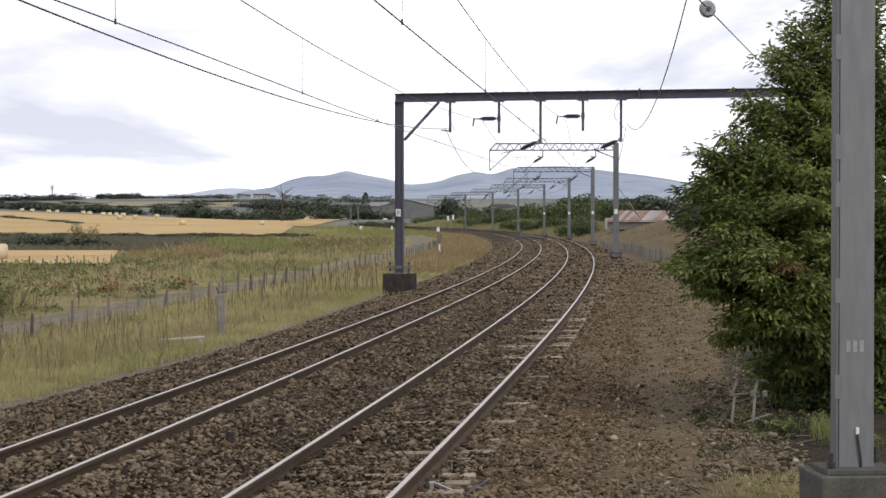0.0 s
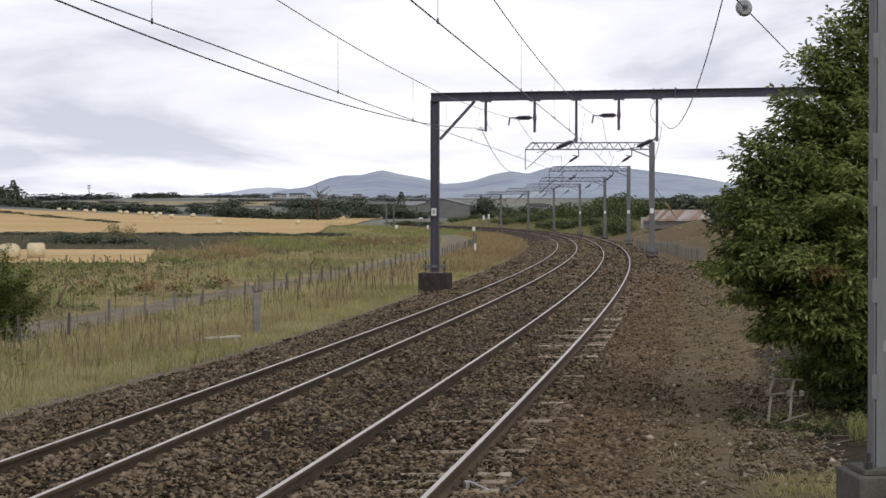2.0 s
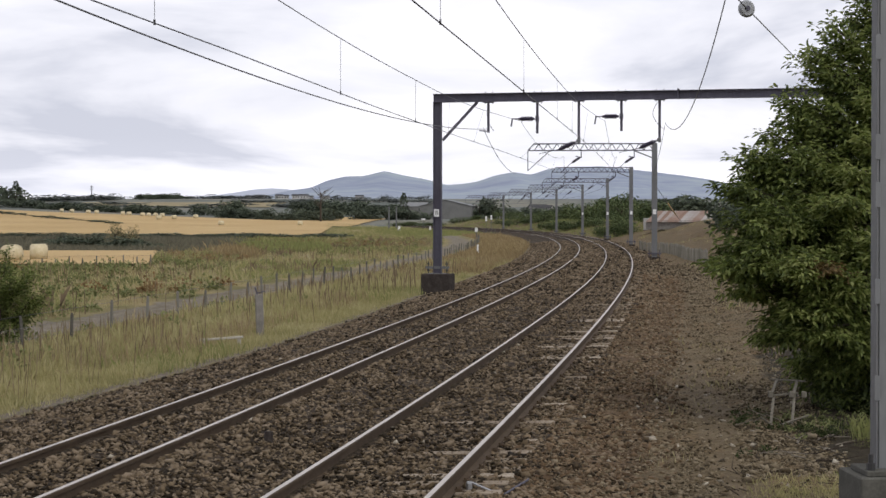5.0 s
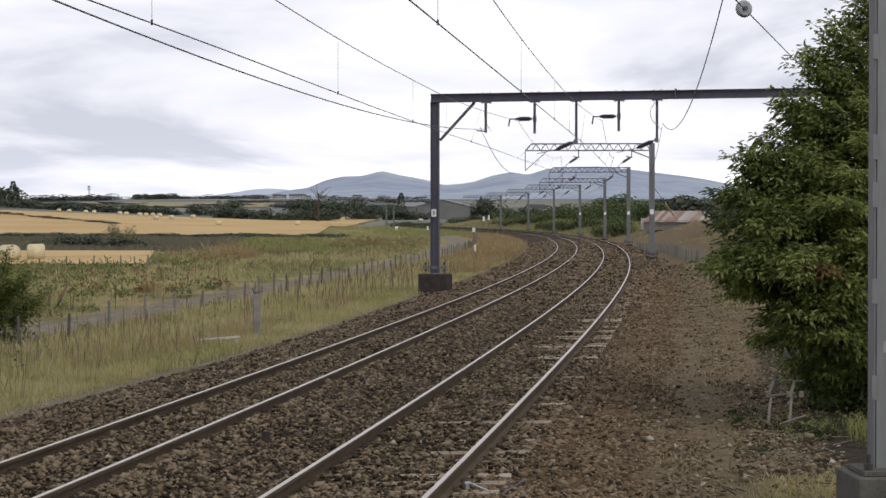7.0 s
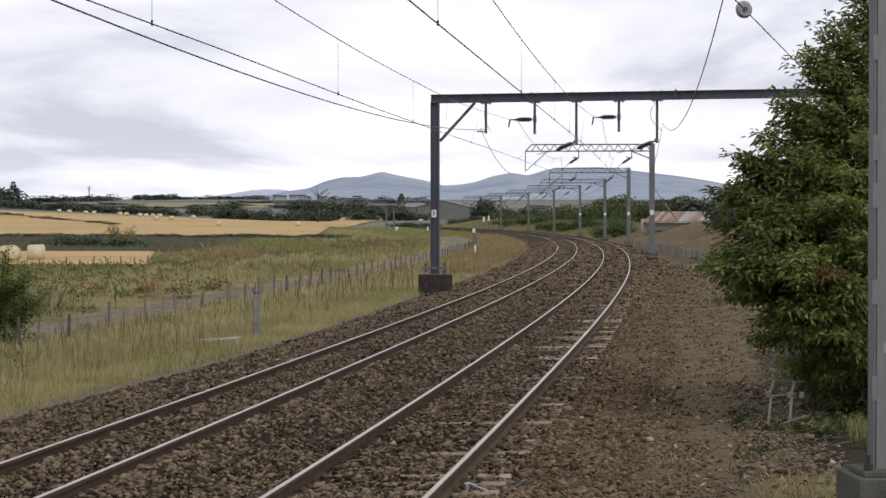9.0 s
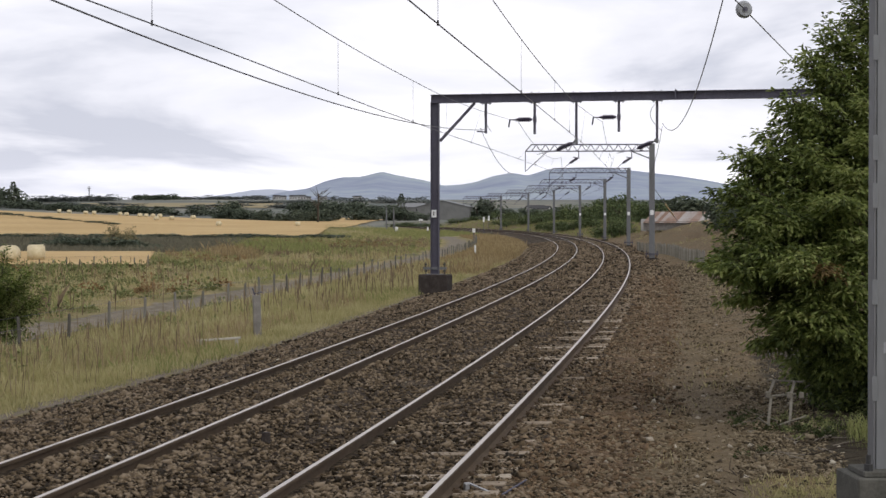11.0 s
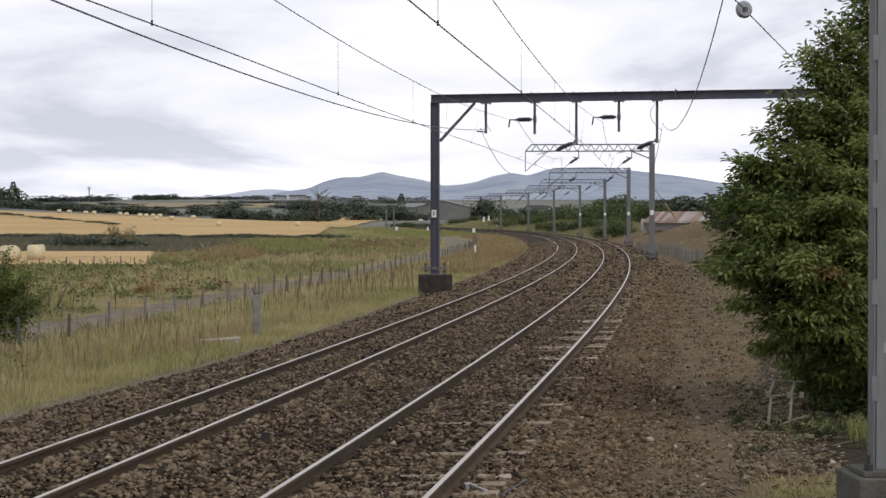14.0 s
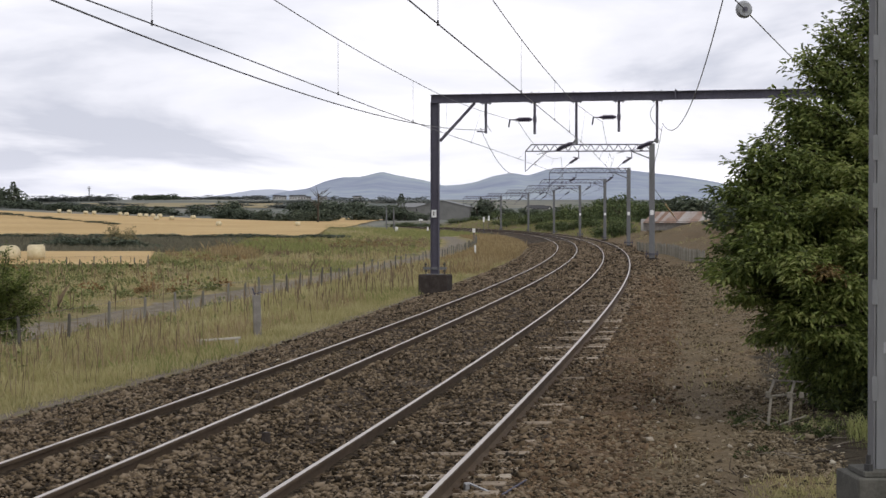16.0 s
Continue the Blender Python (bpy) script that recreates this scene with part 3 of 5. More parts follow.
    box(pl, -0.09, 0.10, -0.185, -0.165, 2.48, 2.76, 0.003)
    p = part("number_plate", pl, WHITE, g, "small white enamel plate")
    pb = bmesh.new()
    box(pb, -0.03, 0.0, -0.19, -0.186, 2.54, 2.70)
    box(pb, 0.03, 0.05, -0.19, -0.186, 2.54, 2.70)
    part("plate_mark", pb, BLACK, p)


portal()


def cantilever(y, off, top_z, reach, yaw, mast_w, plate):
    """A column on the right of the line that carries a lattice boom over both tracks."""
    p = along(y, off)
    m = Matrix.Translation((p.x, p.y, 0)) @ Matrix.Rotation(-bear(y) + yaw, 4, "Z")
    g = empty("cantilever_gantry", m, "grey steel mast with a lattice boom over both tracks", "gantry", "gantries along the curve")
    zg = gz(p.x, p.y)
    col = part("column", h_section(bmesh.new(), top_z, mast_w, mast_w, 0.02, zg), GALV, g)
    fb = bmesh.new()
    box(fb, -0.36, 0.36, -0.32, 0.32, zg - 0.4, zg + 0.14, 0.02)
    part("footing", fb, DARKCONC, g, "stained dark concrete footing")
    bl = bmesh.new()
    for sx in (-0.33, 0.33):
        tube(bl, (sx, -0.2, zg + 0.2), (sx, -0.2, zg + 0.6), 0.035, 6)
    box(bl, -0.42, 0.42, -0.25, -0.15, zg + 0.34, zg + 0.42)
    part("base_plate", bl, DARKSTEEL, g)
    d = 0.42
    for name, z, x1 in (("top_chord", top_z - 0.05, -reach + 0.35), ("bottom_chord", top_z - 0.05 - d, -reach)):
        for sy in (-0.13, 0.13):
            part(name, beam(bmesh.new(), (0.12, sy, z), (x1, sy, z), 0.065), DARKSTEEL, g)
    n = 13
    for sy in (-0.13, 0.13):
        for i in range(n):
            a = -0.1 - (reach - 0.5) * i / n
            b = -0.1 - (reach - 0.5) * (i + 0.5) / n
            c = -0.1 - (reach - 0.5) * (i + 1) / n
            bm = bmesh.new()
            beam(bm, (a, sy, top_z - 0.05 - d), (b, sy, top_z - 0.05), 0.04)
            beam(bm, (b, sy, top_z - 0.05), (c, sy, top_z - 0.05 - d), 0.04)
            part("lattice_bar", bm, DARKSTEEL, g)
    bm = bmesh.new()
    beam(bm, (-reach, 0, top_z - 0.05 - d), (-reach + 0.38, 0, top_z - 0.05), 0.06)
    beam(bm, (-reach, 0, top_z - 0.05 - d), (-reach, 0, top_z - 1.75), 0.05)
    beam(bm, (-reach, 0, top_z - 1.75), (-reach + 1.35, 0, top_z - 0.1 - d), 0.045)
    part("end_hanger", bm, DARKSTEEL, g)
    part("knee_brace", beam(bmesh.new(), (-0.12, 0, top_z - 0.95), (-1.25, 0, top_z - 0.08 - d), 0.07), GALV, g)
    for xo in (-off - GAP / 2 + 1.0, -off + GAP / 2 + 1.0):
        bm = bmesh.new()
        tube(bm, (xo, 0, top_z - 0.05 - d), (xo, 0, top_z - 0.95), 0.035, 6)
        tube(bm, (xo, 0, top_z - 0.92), (xo - 0.35, 0, top_z - 0.84), 0.03, 6)
        hg = part("hanger", bm, DARKSTEEL, g)
        insulator(hg, (xo - 0.05, 0, top_z - 0.9), (xo - 0.6, 0, top_z - 1.25))
        bm = bmesh.new()
        tube(bm, (xo - 0.6, 0, top_z - 1.25), (xo - 1.3, 0, top_z - 1.9), 0.018, 5)
        part("registration_arm", bm, DARKSTEEL, hg)
    if plate:
        pl = bmesh.new()
        box(pl, -0.11, 0.11, -mast_w / 2 - 0.02, -mast_w / 2 - 0.006, 2.6, 2.9, 0.003)
        part("number_plate", pl, WHITE, g, "small white enamel plate")
    return g


GANTRIES = [(125.4, 3.95, 7.11, 8.0, 0.35), (180.0, 4.1, 6.93, 7.2, 0.34), (225.0, 4.3, 6.75, 7.4, 0.32), (262.0, 4.1, 6.6, 7.2, 0.3),
            (298.0, 3.8, 6.5, 7.2, 0.3), (335.0, 3.8, 6.4, 7.2, 0.3), (375.0, 4.0, 6.3, 7.2, 0.3)]
for i, (y, off, tz, reach, w) in enumerate(GANTRIES):
    cantilever(y, off, tz, reach, 0.0, w, i < 4)


def near_mast():
    m = pose(3.955, 17.5, 0, 0, 0, 3)
    g = empty("catenary_mast", m, "tall pale grey galvanised steel mast on a concrete block", "mast")
    zg = gz(3.95, 17.5)
    bm = bmesh.new()
    w, d, t = 0.345, 0.17, 0.022
    box(bm, -w / 2 + 0.03, w / 2, -d / 2, -d / 2 + t, 0.28, 10.9, 0.004)
    box(bm, -w / 2, w / 2, d / 2 - t, d / 2, 0.28, 10.9, 0.004)
    box(bm, -t / 2, t / 2, -d / 2 + t, d / 2 - t, 0.28, 10.9)
    part("column", bm, MASTGREY, g)
    bm = bmesh.new()
    box(bm, -w / 2 + 0.002, -w / 2 + 0.022, -d / 2 - 0.01, d / 2 - 0.024, 0.28, 10.9, 0.003)
    part("edge_angle", bm, GALV, g)
    for z in (0.9, 1.75, 2.6, 3.02, 3.9):
        bm = bmesh.new()
        box(bm, -w / 2 - 0.012, -w / 2 + 0.034, -d / 2 - 0.022, -d / 2 - 0.011, z, z + 0.22, 0.002)
        part("cleat", bm, MASTGREY, g)
    bm = bmesh.new()
    box(bm, -0.37, 0.62, -0.36, 0.42, zg - 0.4, 0.25, 0.014)
    part("footing", bm, OLDCONC, g, "grey weathered concrete block")
    bm = bmesh.new()
    box(bm, -0.30, 0.34, -0.28, 0.28, 0.25, 0.30, 0.008)
    part("base_plate", bm, OLDCONC, g)
    for sx, sy in ((-0.245, -0.21), (0.28, -0.24), (0.28, 0.24)):
        bm = bmesh.new()
        tube(bm, (sx, sy, 0.29), (sx, sy, 0.44), 0.022, 6)
        tube(bm, (sx, sy, 0.30), (sx, sy, 0.36), 0.040, 6)
        part("bolt", bm, BLACK, g)
    vs, fs = sweep([(0.055, -d / 2 - 0.014, 0.29), (0.05, -d / 2 - 0.022, 0.38), (0.03, -d / 2 - 0.018, 0.5), (0.02, -d / 2 - 0.014, 0.60)], 0.011, 7)
    cable = mesh_ob("earth_cable", vs, fs, BLACK, g)
    part("cable_lug", box(bmesh.new(), 0.005, 0.035, -d / 2 - 0.026, -d / 2 - 0.001, 0.59, 0.65, 0.004), WHITE, cable, "pale metal cable lug")
    bm = bmesh.new()
    for k, x in enumerate((-0.06, 0.0, 0.06)):
        box(bm, x - 0.018, x + 0.018, -d / 2 - 0.003, -d / 2 - 0.0005, 1.32, 1.42)
    part("faded_mark", bm, GLASSDISC, g, "faded pale painted marks")
    return g


near_mast()


# ---------------------------------------------------------------- wires
def wire(name, points, r, label, mat=None, seg=5):
    vs, fs = sweep(points, r, seg)
    return tagged(mesh_ob(name, vs, fs, mat or WIREM, smooth=True), label, "wire")


def span(a, b, sag, n=24):
    a, b = np.array(a, float), np.array(b, float)
    t = np.linspace(0, 1, n)
    P = a + (b - a) * t[:, None]
    P[:, 2] -= sag * 4 * t * (1 - t)
    return P.tolist()


def running_wires(side, x_of, cat_x):
    """Contact and catenary wire of one track: straight from span to span, pulled off at each gantry."""
    supports = []
    for y, off, tz, reach, w in GANTRIES:
        p = along(y, side * GAP / 2 - 0.1)
        supports.append((p.x, p.y, tz - 1.95, tz - 0.85))
    dip = 0.05 if side < 0 else 0.0
    pts = [(x_of(-20), -20, 5.05), (x_of(30), 30, 5.05), (x_of(45), 45, 5.05 - dip), (x_of(60), 60, 5.05 - dip), (x_of(75), 75, 5.045)] + [(s[0], s[1], s[2]) for s in supports]
    cw = []
    for a, b in zip(pts, pts[1:]):
        cw += span(a, b, 0.0, 14)[:-1]
    w = wire("contact_wire", cw, 0.0105, "dark copper contact wire strung above the track")
    near = []
    for t in np.linspace(-12, 75, 48):
        k = max(0.0, (t - 56) / 19)
        x = x_of(t) + (cat_x - x_of(75)) * k * k
        z = 6.08 + 0.02 * k + (0.0006 * (50 - t) ** 2 if t < 50 else 0)
        near.append((x, t, z))
    cat = near[:-1]
    prev = (cat_x, 75, 6.1)
    for s in supports:
        cat += span(prev, (s[0], s[1], s[3]), 0.55, 16)[:-1]
        prev = (s[0], s[1], s[3])
    wire("catenary_wire", cat, 0.0095, "stranded catenary wire above the contact wire")
    C = np.array(cat)
    W = np.array(cw)
    for y in DROPS:
        a = (np.interp(y, W[:, 1], W[:, 0]), y, np.interp(y, W[:, 1], W[:, 2]))
        b = (np.interp(y, C[:, 1], C[:, 0]), y, np.interp(y, C[:, 1], C[:, 2]))
        bm = bmesh.new()
        tube(bm, a, b, 0.0035, 4)
        part("dropper", bm, WIREM, w)
        bm = bmesh.new()
        tube(bm, (a[0], a[1], a[2] - 0.025), (a[0], a[1], a[2] + 0.05), 0.016, 6)
        part("dropper_clip", bm, BLACK, w)


DROPS = [26.0, 40.4, 52.0, 59.5, 67.0, 88, 100, 112, 135, 150, 165]
running_wires(-1, lambda y: -6.85 + 0.1166 * y, 2.85)
running_wires(1, lambda y: -3.07 + 0.1155 * y, 6.04)
tail = [(-7.185 + 0.1166 * y, y, 4.9 + 0.9 * ((y - 37) / 38) ** 2) for y in np.linspace(-8, 75, 40)]
wire("feeder_cable", tail, 0.0125, "slack dark feeder cable ending at the gantry hanger")
loop = [(2.33 + 0.079 * y, y, 5.18 + 0.0034 * (58 - y) ** 2) for y in np.linspace(18, 73, 40)]
wire("feeder_cable", loop, 0.0125, "slack dark cable looping from the mast to the gantry")
anchor = [(4.26 + 0.2276 * (y - 28), y, 5.45 + 0.0278 * (y - 28)) for y in np.linspace(-6, 73, 30)]
wire("anchor_wire", anchor, 0.010, "taut steel anchor wire running into the tree")
hang = [(1.42 + 1.45 * t, 75 + 6 * t, 5.86 - 1.62 * (1 - (1 - t) ** 1.8)) for t in np.linspace(0, 1, 14)]
wire("jumper_cable", hang, 0.012, "thin hanging jumper cable below the gantry")
hang = [(8.12 - 0.15 * t * t, 73.3 + 3 * t, 5.85 - 1.9 * t) for t in np.linspace(0, 1, 10)]
wire("jumper_cable", hang, 0.010, "thin hanging jumper cable below the gantry")
for xx in (1.75, 8.0):
    yy = 74.8 if xx < 4 else 73.2
    lp = [(xx - 0.12 - (0.10 if xx < 4 else 0.26) * math.sin(math.pi * t) + 0.2 * t * t, yy, 6.75 - 1.05 * t) for t in np.linspace(0, 1, 12)]
    wire("jumper_cable", lp, 0.010, "short bowed jumper cable beside the hanger")


def disc_insulator():
    m = look((4.26, 28, 5.45), (4.26 + 0.6, 25, 5.45))
    g = empty("disc_insulator", m, "round grey disc insulator threaded on the anchor wire", "insulator")
    bm = bmesh.new()
    bmesh.ops.create_cone(bm, cap_ends=True, segments=28, radius1=0.095, radius2=0.125, depth=0.05)
    part("shed", bm, GLASSDISC, g, smooth=False)
    bm = bmesh.new()
    bmesh.ops.create_cone(bm, cap_ends=True, segments=14, radius1=0.035, radius2=0.03, depth=0.09)
    part("cap", bm, DARKSTEEL, g)


disc_insulator()
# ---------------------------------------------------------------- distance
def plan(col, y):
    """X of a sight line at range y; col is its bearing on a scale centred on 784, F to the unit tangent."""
    return (col - 784) * y / F


# both hill colours carry painted haze: blue on the ridge, paler behind it
HILL = material("hazy_blue_hill", [(0.19, 0.22, 0.305), (0.27, 0.31, 0.40), (0.335, 0.385, 0.44), (0.36, 0.43, 0.40)], 1.0, scale=0.0035, fine=0.018, bump=0)
HILLFAR = material("haze_pale_far_hill", [(0.42, 0.46, 0.54), (0.48, 0.52, 0.60)], 1.0, scale=0.004, fine=0.02, bump=0)


def hills(name, y_ridge, depth, crest, mat, label, seed):
    """A ridge with spurs running down towards the viewer; crest gives pairs of bearing and height on the sight scale."""
    cols = np.array([c for c, r in crest], float)
    hs = np.array([H + (382.6 - r) * y_ridge / F for c, r in crest])
    xs = np.linspace(plan(cols[0], y_ridge), plan(cols[-1], y_ridge), 260)
    cz = np.interp(xs, (cols - 784) * y_ridge / F, hs)
    k = np.ones(3) / 3
    cz = np.convolve(np.pad(cz, 1, mode="edge"), k, mode="valid")
    n = 26
    vs = []
    for j in range(n):
        t = j / (n - 1)
        y = y_ridge - depth * (1 - t)
        base = 26.0
        for i, x in enumerate(xs):
            spur = noise.fractal((x * 0.006, y * 0.003, seed), 1.0, 2.0, 5)
            f = t ** (1.35 + 0.5 * spur)
            vs.append((x, y, base + (cz[i] - base) * f + 5 * spur * t * (1 - t) * 4 - (3 if j == 0 else 0)))
    m = len(xs)
    for i, x in enumerate(xs):
        vs.append((x, y_ridge + 120, 0.0))
    fs = [(r * m + i, r * m + i + 1, (r + 1) * m + i + 1, (r + 1) * m + i) for r in range(n) for i in range(m - 1)]
    return tagged(mesh_ob(name, vs, fs, mat, smooth=True), label, "hills", kind="structure")


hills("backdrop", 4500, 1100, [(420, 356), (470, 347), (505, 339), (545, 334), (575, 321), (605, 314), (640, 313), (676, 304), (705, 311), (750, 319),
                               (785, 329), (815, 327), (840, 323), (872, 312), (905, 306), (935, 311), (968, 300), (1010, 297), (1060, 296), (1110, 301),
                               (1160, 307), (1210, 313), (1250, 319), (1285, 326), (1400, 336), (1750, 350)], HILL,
      "long hills hazed blue-grey along the horizon under cloud", 2.0)
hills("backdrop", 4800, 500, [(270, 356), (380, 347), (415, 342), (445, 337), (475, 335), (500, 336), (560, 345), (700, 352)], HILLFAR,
      "haze-paled far hill shoulder behind the main ridge", 7.0)


def leaf_mat(name, stops, rough=0.55, trans=0.25):
    return material(name, stops, rough, 0, 0.8, 9, 0, island=0.8, trans=trans)


# far hedge leaves lightened and greyed, a little haze painted into the green
FARLEAF = leaf_mat("distant_hedge_foliage", [(0.06, 0.076, 0.056), (0.092, 0.112, 0.078), (0.135, 0.155, 0.105)], 0.9, 0.2)
MIDLEAF = leaf_mat("mid_green_bush_foliage", [(0.05, 0.075, 0.032), (0.09, 0.122, 0.05), (0.15, 0.175, 0.075)], 0.8, 0.2)
BARK = material("rough_grey_bark", [(0.045, 0.036, 0.028), (0.09, 0.075, 0.06)], 0.95, scale=6, fine=40, stretch=(1, 1, 0.3))


def tri_mesh(name, V, T, mat):
    """A mesh from arrays of corners and triangles."""
    me = bpy.data.meshes.new(name)
    me.vertices.add(len(V))
    me.vertices.foreach_set("co", np.asarray(V, float).ravel())
    me.loops.add(T.size)
    me.loops.foreach_set("vertex_index", T.ravel().astype(np.int32))
    me.polygons.add(len(T))
    me.polygons.foreach_set("loop_start", np.arange(0, T.size, 3))
    me.update(calc_edges=True)
    me.materials.append(mat)
    return me


LEAFV, LEAFT = 6, np.array([(0, 1, 2), (0, 2, 3), (0, 3, 4), (0, 4, 5)])


def leaves(P, D, N, length, width, rng):
    """Pointed leaves folded along the rib: bases P, directions D, upper sides N."""
    n = len(P)
    D = D / np.linalg.norm(D, axis=1)[:, None]
    S = np.cross(D, N)
    S /= np.linalg.norm(S, axis=1)[:, None] + 1e-9
    U = np.cross(S, D)
    L = (length * rng.uniform(0.65, 1.25, n))[:, None]
    W = (width * rng.uniform(0.7, 1.2, n))[:, None]
    V = np.stack([P, P + D * L * 0.3 + S * W + U * W * 0.3, P + D * L * 0.66 + S * W * 0.8 + U * W * 0.15, P + D * L - U * L * 0.18,
                  P + D * L * 0.66 - S * W * 0.8 + U * W * 0.15, P + D * L * 0.3 - S * W + U * W * 0.3], 1)
    T = LEAFT[None] + (np.arange(n) * LEAFV)[:, None, None]
    return V.reshape(-1, 3), T.reshape(-1, 3)


def crown_mesh(seed, mat, n=420, leaf=0.07, lobes=6, flat=0.8):
    """A crown about 1 high and 1 wide, standing on the origin: clumps in several uneven lobes."""
    rng = np.random.default_rng(seed)
    Vs, Ts, k = [], [], 0
    for i in range(lobes):
        a = rng.uniform(0, 6.28)
        c = np.array([0.26 * math.cos(a), 0.26 * math.sin(a), (0.2 + 0.5 * i / lobes + rng.uniform(-0.08, 0.12))])
        r = rng.uniform(0.17, 0.29)
        m = n // lobes
        d = rng.normal(size=(m, 3))
        d /= np.linalg.norm(d, axis=1)[:, None]
        P = c + d * r * rng.uniform(0.55, 1.12, (m, 1)) * np.array([1, 1, flat])
        P[:, 2] = np.maximum(P[:, 2], 0.02)
        V, T = leaves(P, d + rng.normal(0, 0.7, (m, 3)), d + np.array([0, 0, 0.8]) + rng.normal(0, 0.3, (m, 3)), leaf, leaf * 0.42, rng)
        Vs.append(V)
        Ts.append(T + k)
        k += len(V)
    return tri_mesh("crown", np.concatenate(Vs), np.concatenate(Ts), mat)


def trunk_mesh():
    bm = bmesh.new()
    tube(bm, (0, 0, -0.08), (0.01, 0, 0.45), 0.035, 7, 0.022)
    for a in (0.3, 2.2, 4.4):
        tube(bm, (0.01, 0, 0.3), (0.2 * math.cos(a), 0.2 * math.sin(a), 0.62), 0.016, 5, 0.006)
    me = bpy.data.meshes.new("trunk")
    bm.to_mesh(me)
    bm.free()
    me.materials.append(BARK)
    return me


TRUNK_ME = trunk_mesh()
CROWNS_FAR = [crown_mesh(20 + i, FARLEAF, 440, 0.09) for i in range(4)]
# distance haze is painted into this paler, bluer leaf colour
FARHAZE = leaf_mat("hazy_distant_woodland", [(0.105, 0.12, 0.118), (0.14, 0.155, 0.145), (0.18, 0.195, 0.175)], 0.95, 0.2)
CROWNS_HAZY = [crown_mesh(60 + i, FARHAZE, 240, 0.11) for i in range(3)]
CROWNS_MID = [crown_mesh(40 + i, MIDLEAF, 700, 0.06, 7) for i in range(3)]


def small_tree(col, y, wide, high, crowns, rng, label, group):
    x = plan(col, y)
    m = Matrix.Translation((x, y, gz(x, y) - 0.05 * high)) @ Matrix.Rotation(rng.uniform(0, 6.28), 4, "Z") @ Matrix.Diagonal((wide, wide, high, 1))
    t = empty("tree", None, label, "tree", group)
    share("trunk", TRUNK_ME, t, m)
    share("crown", rng.choice(crowns), t, m)
    return t


def joined_belt(name, c0, c1, y0, y1, n, wide, high, crowns, label, seed):
    """A hedge too far off to tell its bushes apart, as one body."""
    rng = random.Random(seed)
    Vs, Ts, k = [], [], 0
    for i in range(n):
        t = (i + rng.uniform(0.1, 0.9)) / n
        q = rng.uniform(0.6, 1.3)
        y = y0 + (y1 - y0) * t + rng.uniform(-6, 6)
        x = plan(c0 + (c1 - c0) * t, y)
        me = rng.choice(crowns)
        V = np.empty(len(me.vertices) * 3)
        me.vertices.foreach_get("co", V)
        V = V.reshape(-1, 3)
        T = np.arange(len(V)).reshape(-1, LEAFV)
        w = wide * q * rng.uniform(0.9, 1.2)
        a = rng.uniform(0, 6.28)
        ca, sa = math.cos(a) * w, math.sin(a) * w
        P = np.stack([x + V[:, 0] * ca - V[:, 1] * sa, y + V[:, 0] * sa + V[:, 1] * ca, gz(x, y) - 0.05 * high + V[:, 2] * high * q], -1)
        Vs.append(P)
        Ts.append((T[:, LEAFT].reshape(-1, 3)) + k)
        k += len(V)
    me = tri_mesh(name, np.concatenate(Vs), np.concatenate(Ts), crowns[0].materials[0])
    return tagged(new(name, me), label, "hedge", kind="stuff")


def belt(c0, c1, y0, y1, n, wide, high, crowns, label, group, seed):
    """A row of trees from one sight line to another."""
    if "hedge" in group or group == "far wood":
        return joined_belt("hedge" if "hedge" in group else "woodland", c0, c1, y0, y1, n, wide, high, crowns, label, seed)
    rng = random.Random(seed)
    for i in range(n):
        t = (i + rng.uniform(0.1, 0.9)) / n
        k = rng.uniform(0.6, 1.3)
        small_tree(c0 + (c1 - c0) * t, y0 + (y1 - y0) * t + rng.uniform(-6, 6), wide * k * rng.uniform(0.9, 1.2), high * k, crowns, rng, label, group)


HEDGEROW = "dark green hedgerow along the edge of a field"
WOOD = "dark distant wood below the skyline"
SCRUB = "green scrub tree beside the railway curve"
belt(-120, 36, 1000, 1100, 14, 16, 13, CROWNS_FAR, WOOD, "far wood", 1)
belt(60, 200, 1300, 1400, 14, 18, 4, CROWNS_HAZY, WOOD, "far wood", 2)
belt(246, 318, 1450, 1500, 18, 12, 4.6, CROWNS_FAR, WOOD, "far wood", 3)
belt(325, 480, 1500, 1600, 12, 18, 3.5, CROWNS_HAZY, WOOD, "far wood", 4)
belt(55, 308, 705, 680, 26, 9, 3.2, CROWNS_FAR, HEDGEROW, "field hedge", 5)
belt(-100, 60, 720, 705, 8, 10, 3.2, CROWNS_FAR, HEDGEROW, "field hedge", 6)
belt(338, 400, 690, 690, 5, 8, 4.0, CROWNS_FAR, HEDGEROW, "field hedge", 7)
belt(392, 585, 640, 585, 30, 6.5, 3.7, CROWNS_FAR, HEDGEROW, "field hedge", 8)
belt(385, 412, 650, 640, 4, 7, 6.2, CROWNS_FAR, HEDGEROW, "field hedge", 9)
belt(520, 600, 760, 720, 9, 10, 6.2, CROWNS_FAR, HEDGEROW, "far hedge", 10)
belt(585, 690, 800, 760, 16, 9, 5.2, CROWNS_FAR, HEDGEROW, "far hedge", 11)
belt(620, 760, 620, 600, 14, 7, 3.6, CROWNS_FAR, SCRUB, "scrub beyond the curve", 12)
belt(600, 780, 1300, 1200, 12, 14, 3.4, CROWNS_HAZY, WOOD, "far wood", 13)
belt(770, 960, 760, 700, 12, 8, 3.4, CROWNS_FAR, WOOD, "scrub beyond the curve", 14)
belt(835, 870, 640, 640, 4, 7, 7.5, CROWNS_FAR, SCRUB, "scrub beyond the curve", 15)
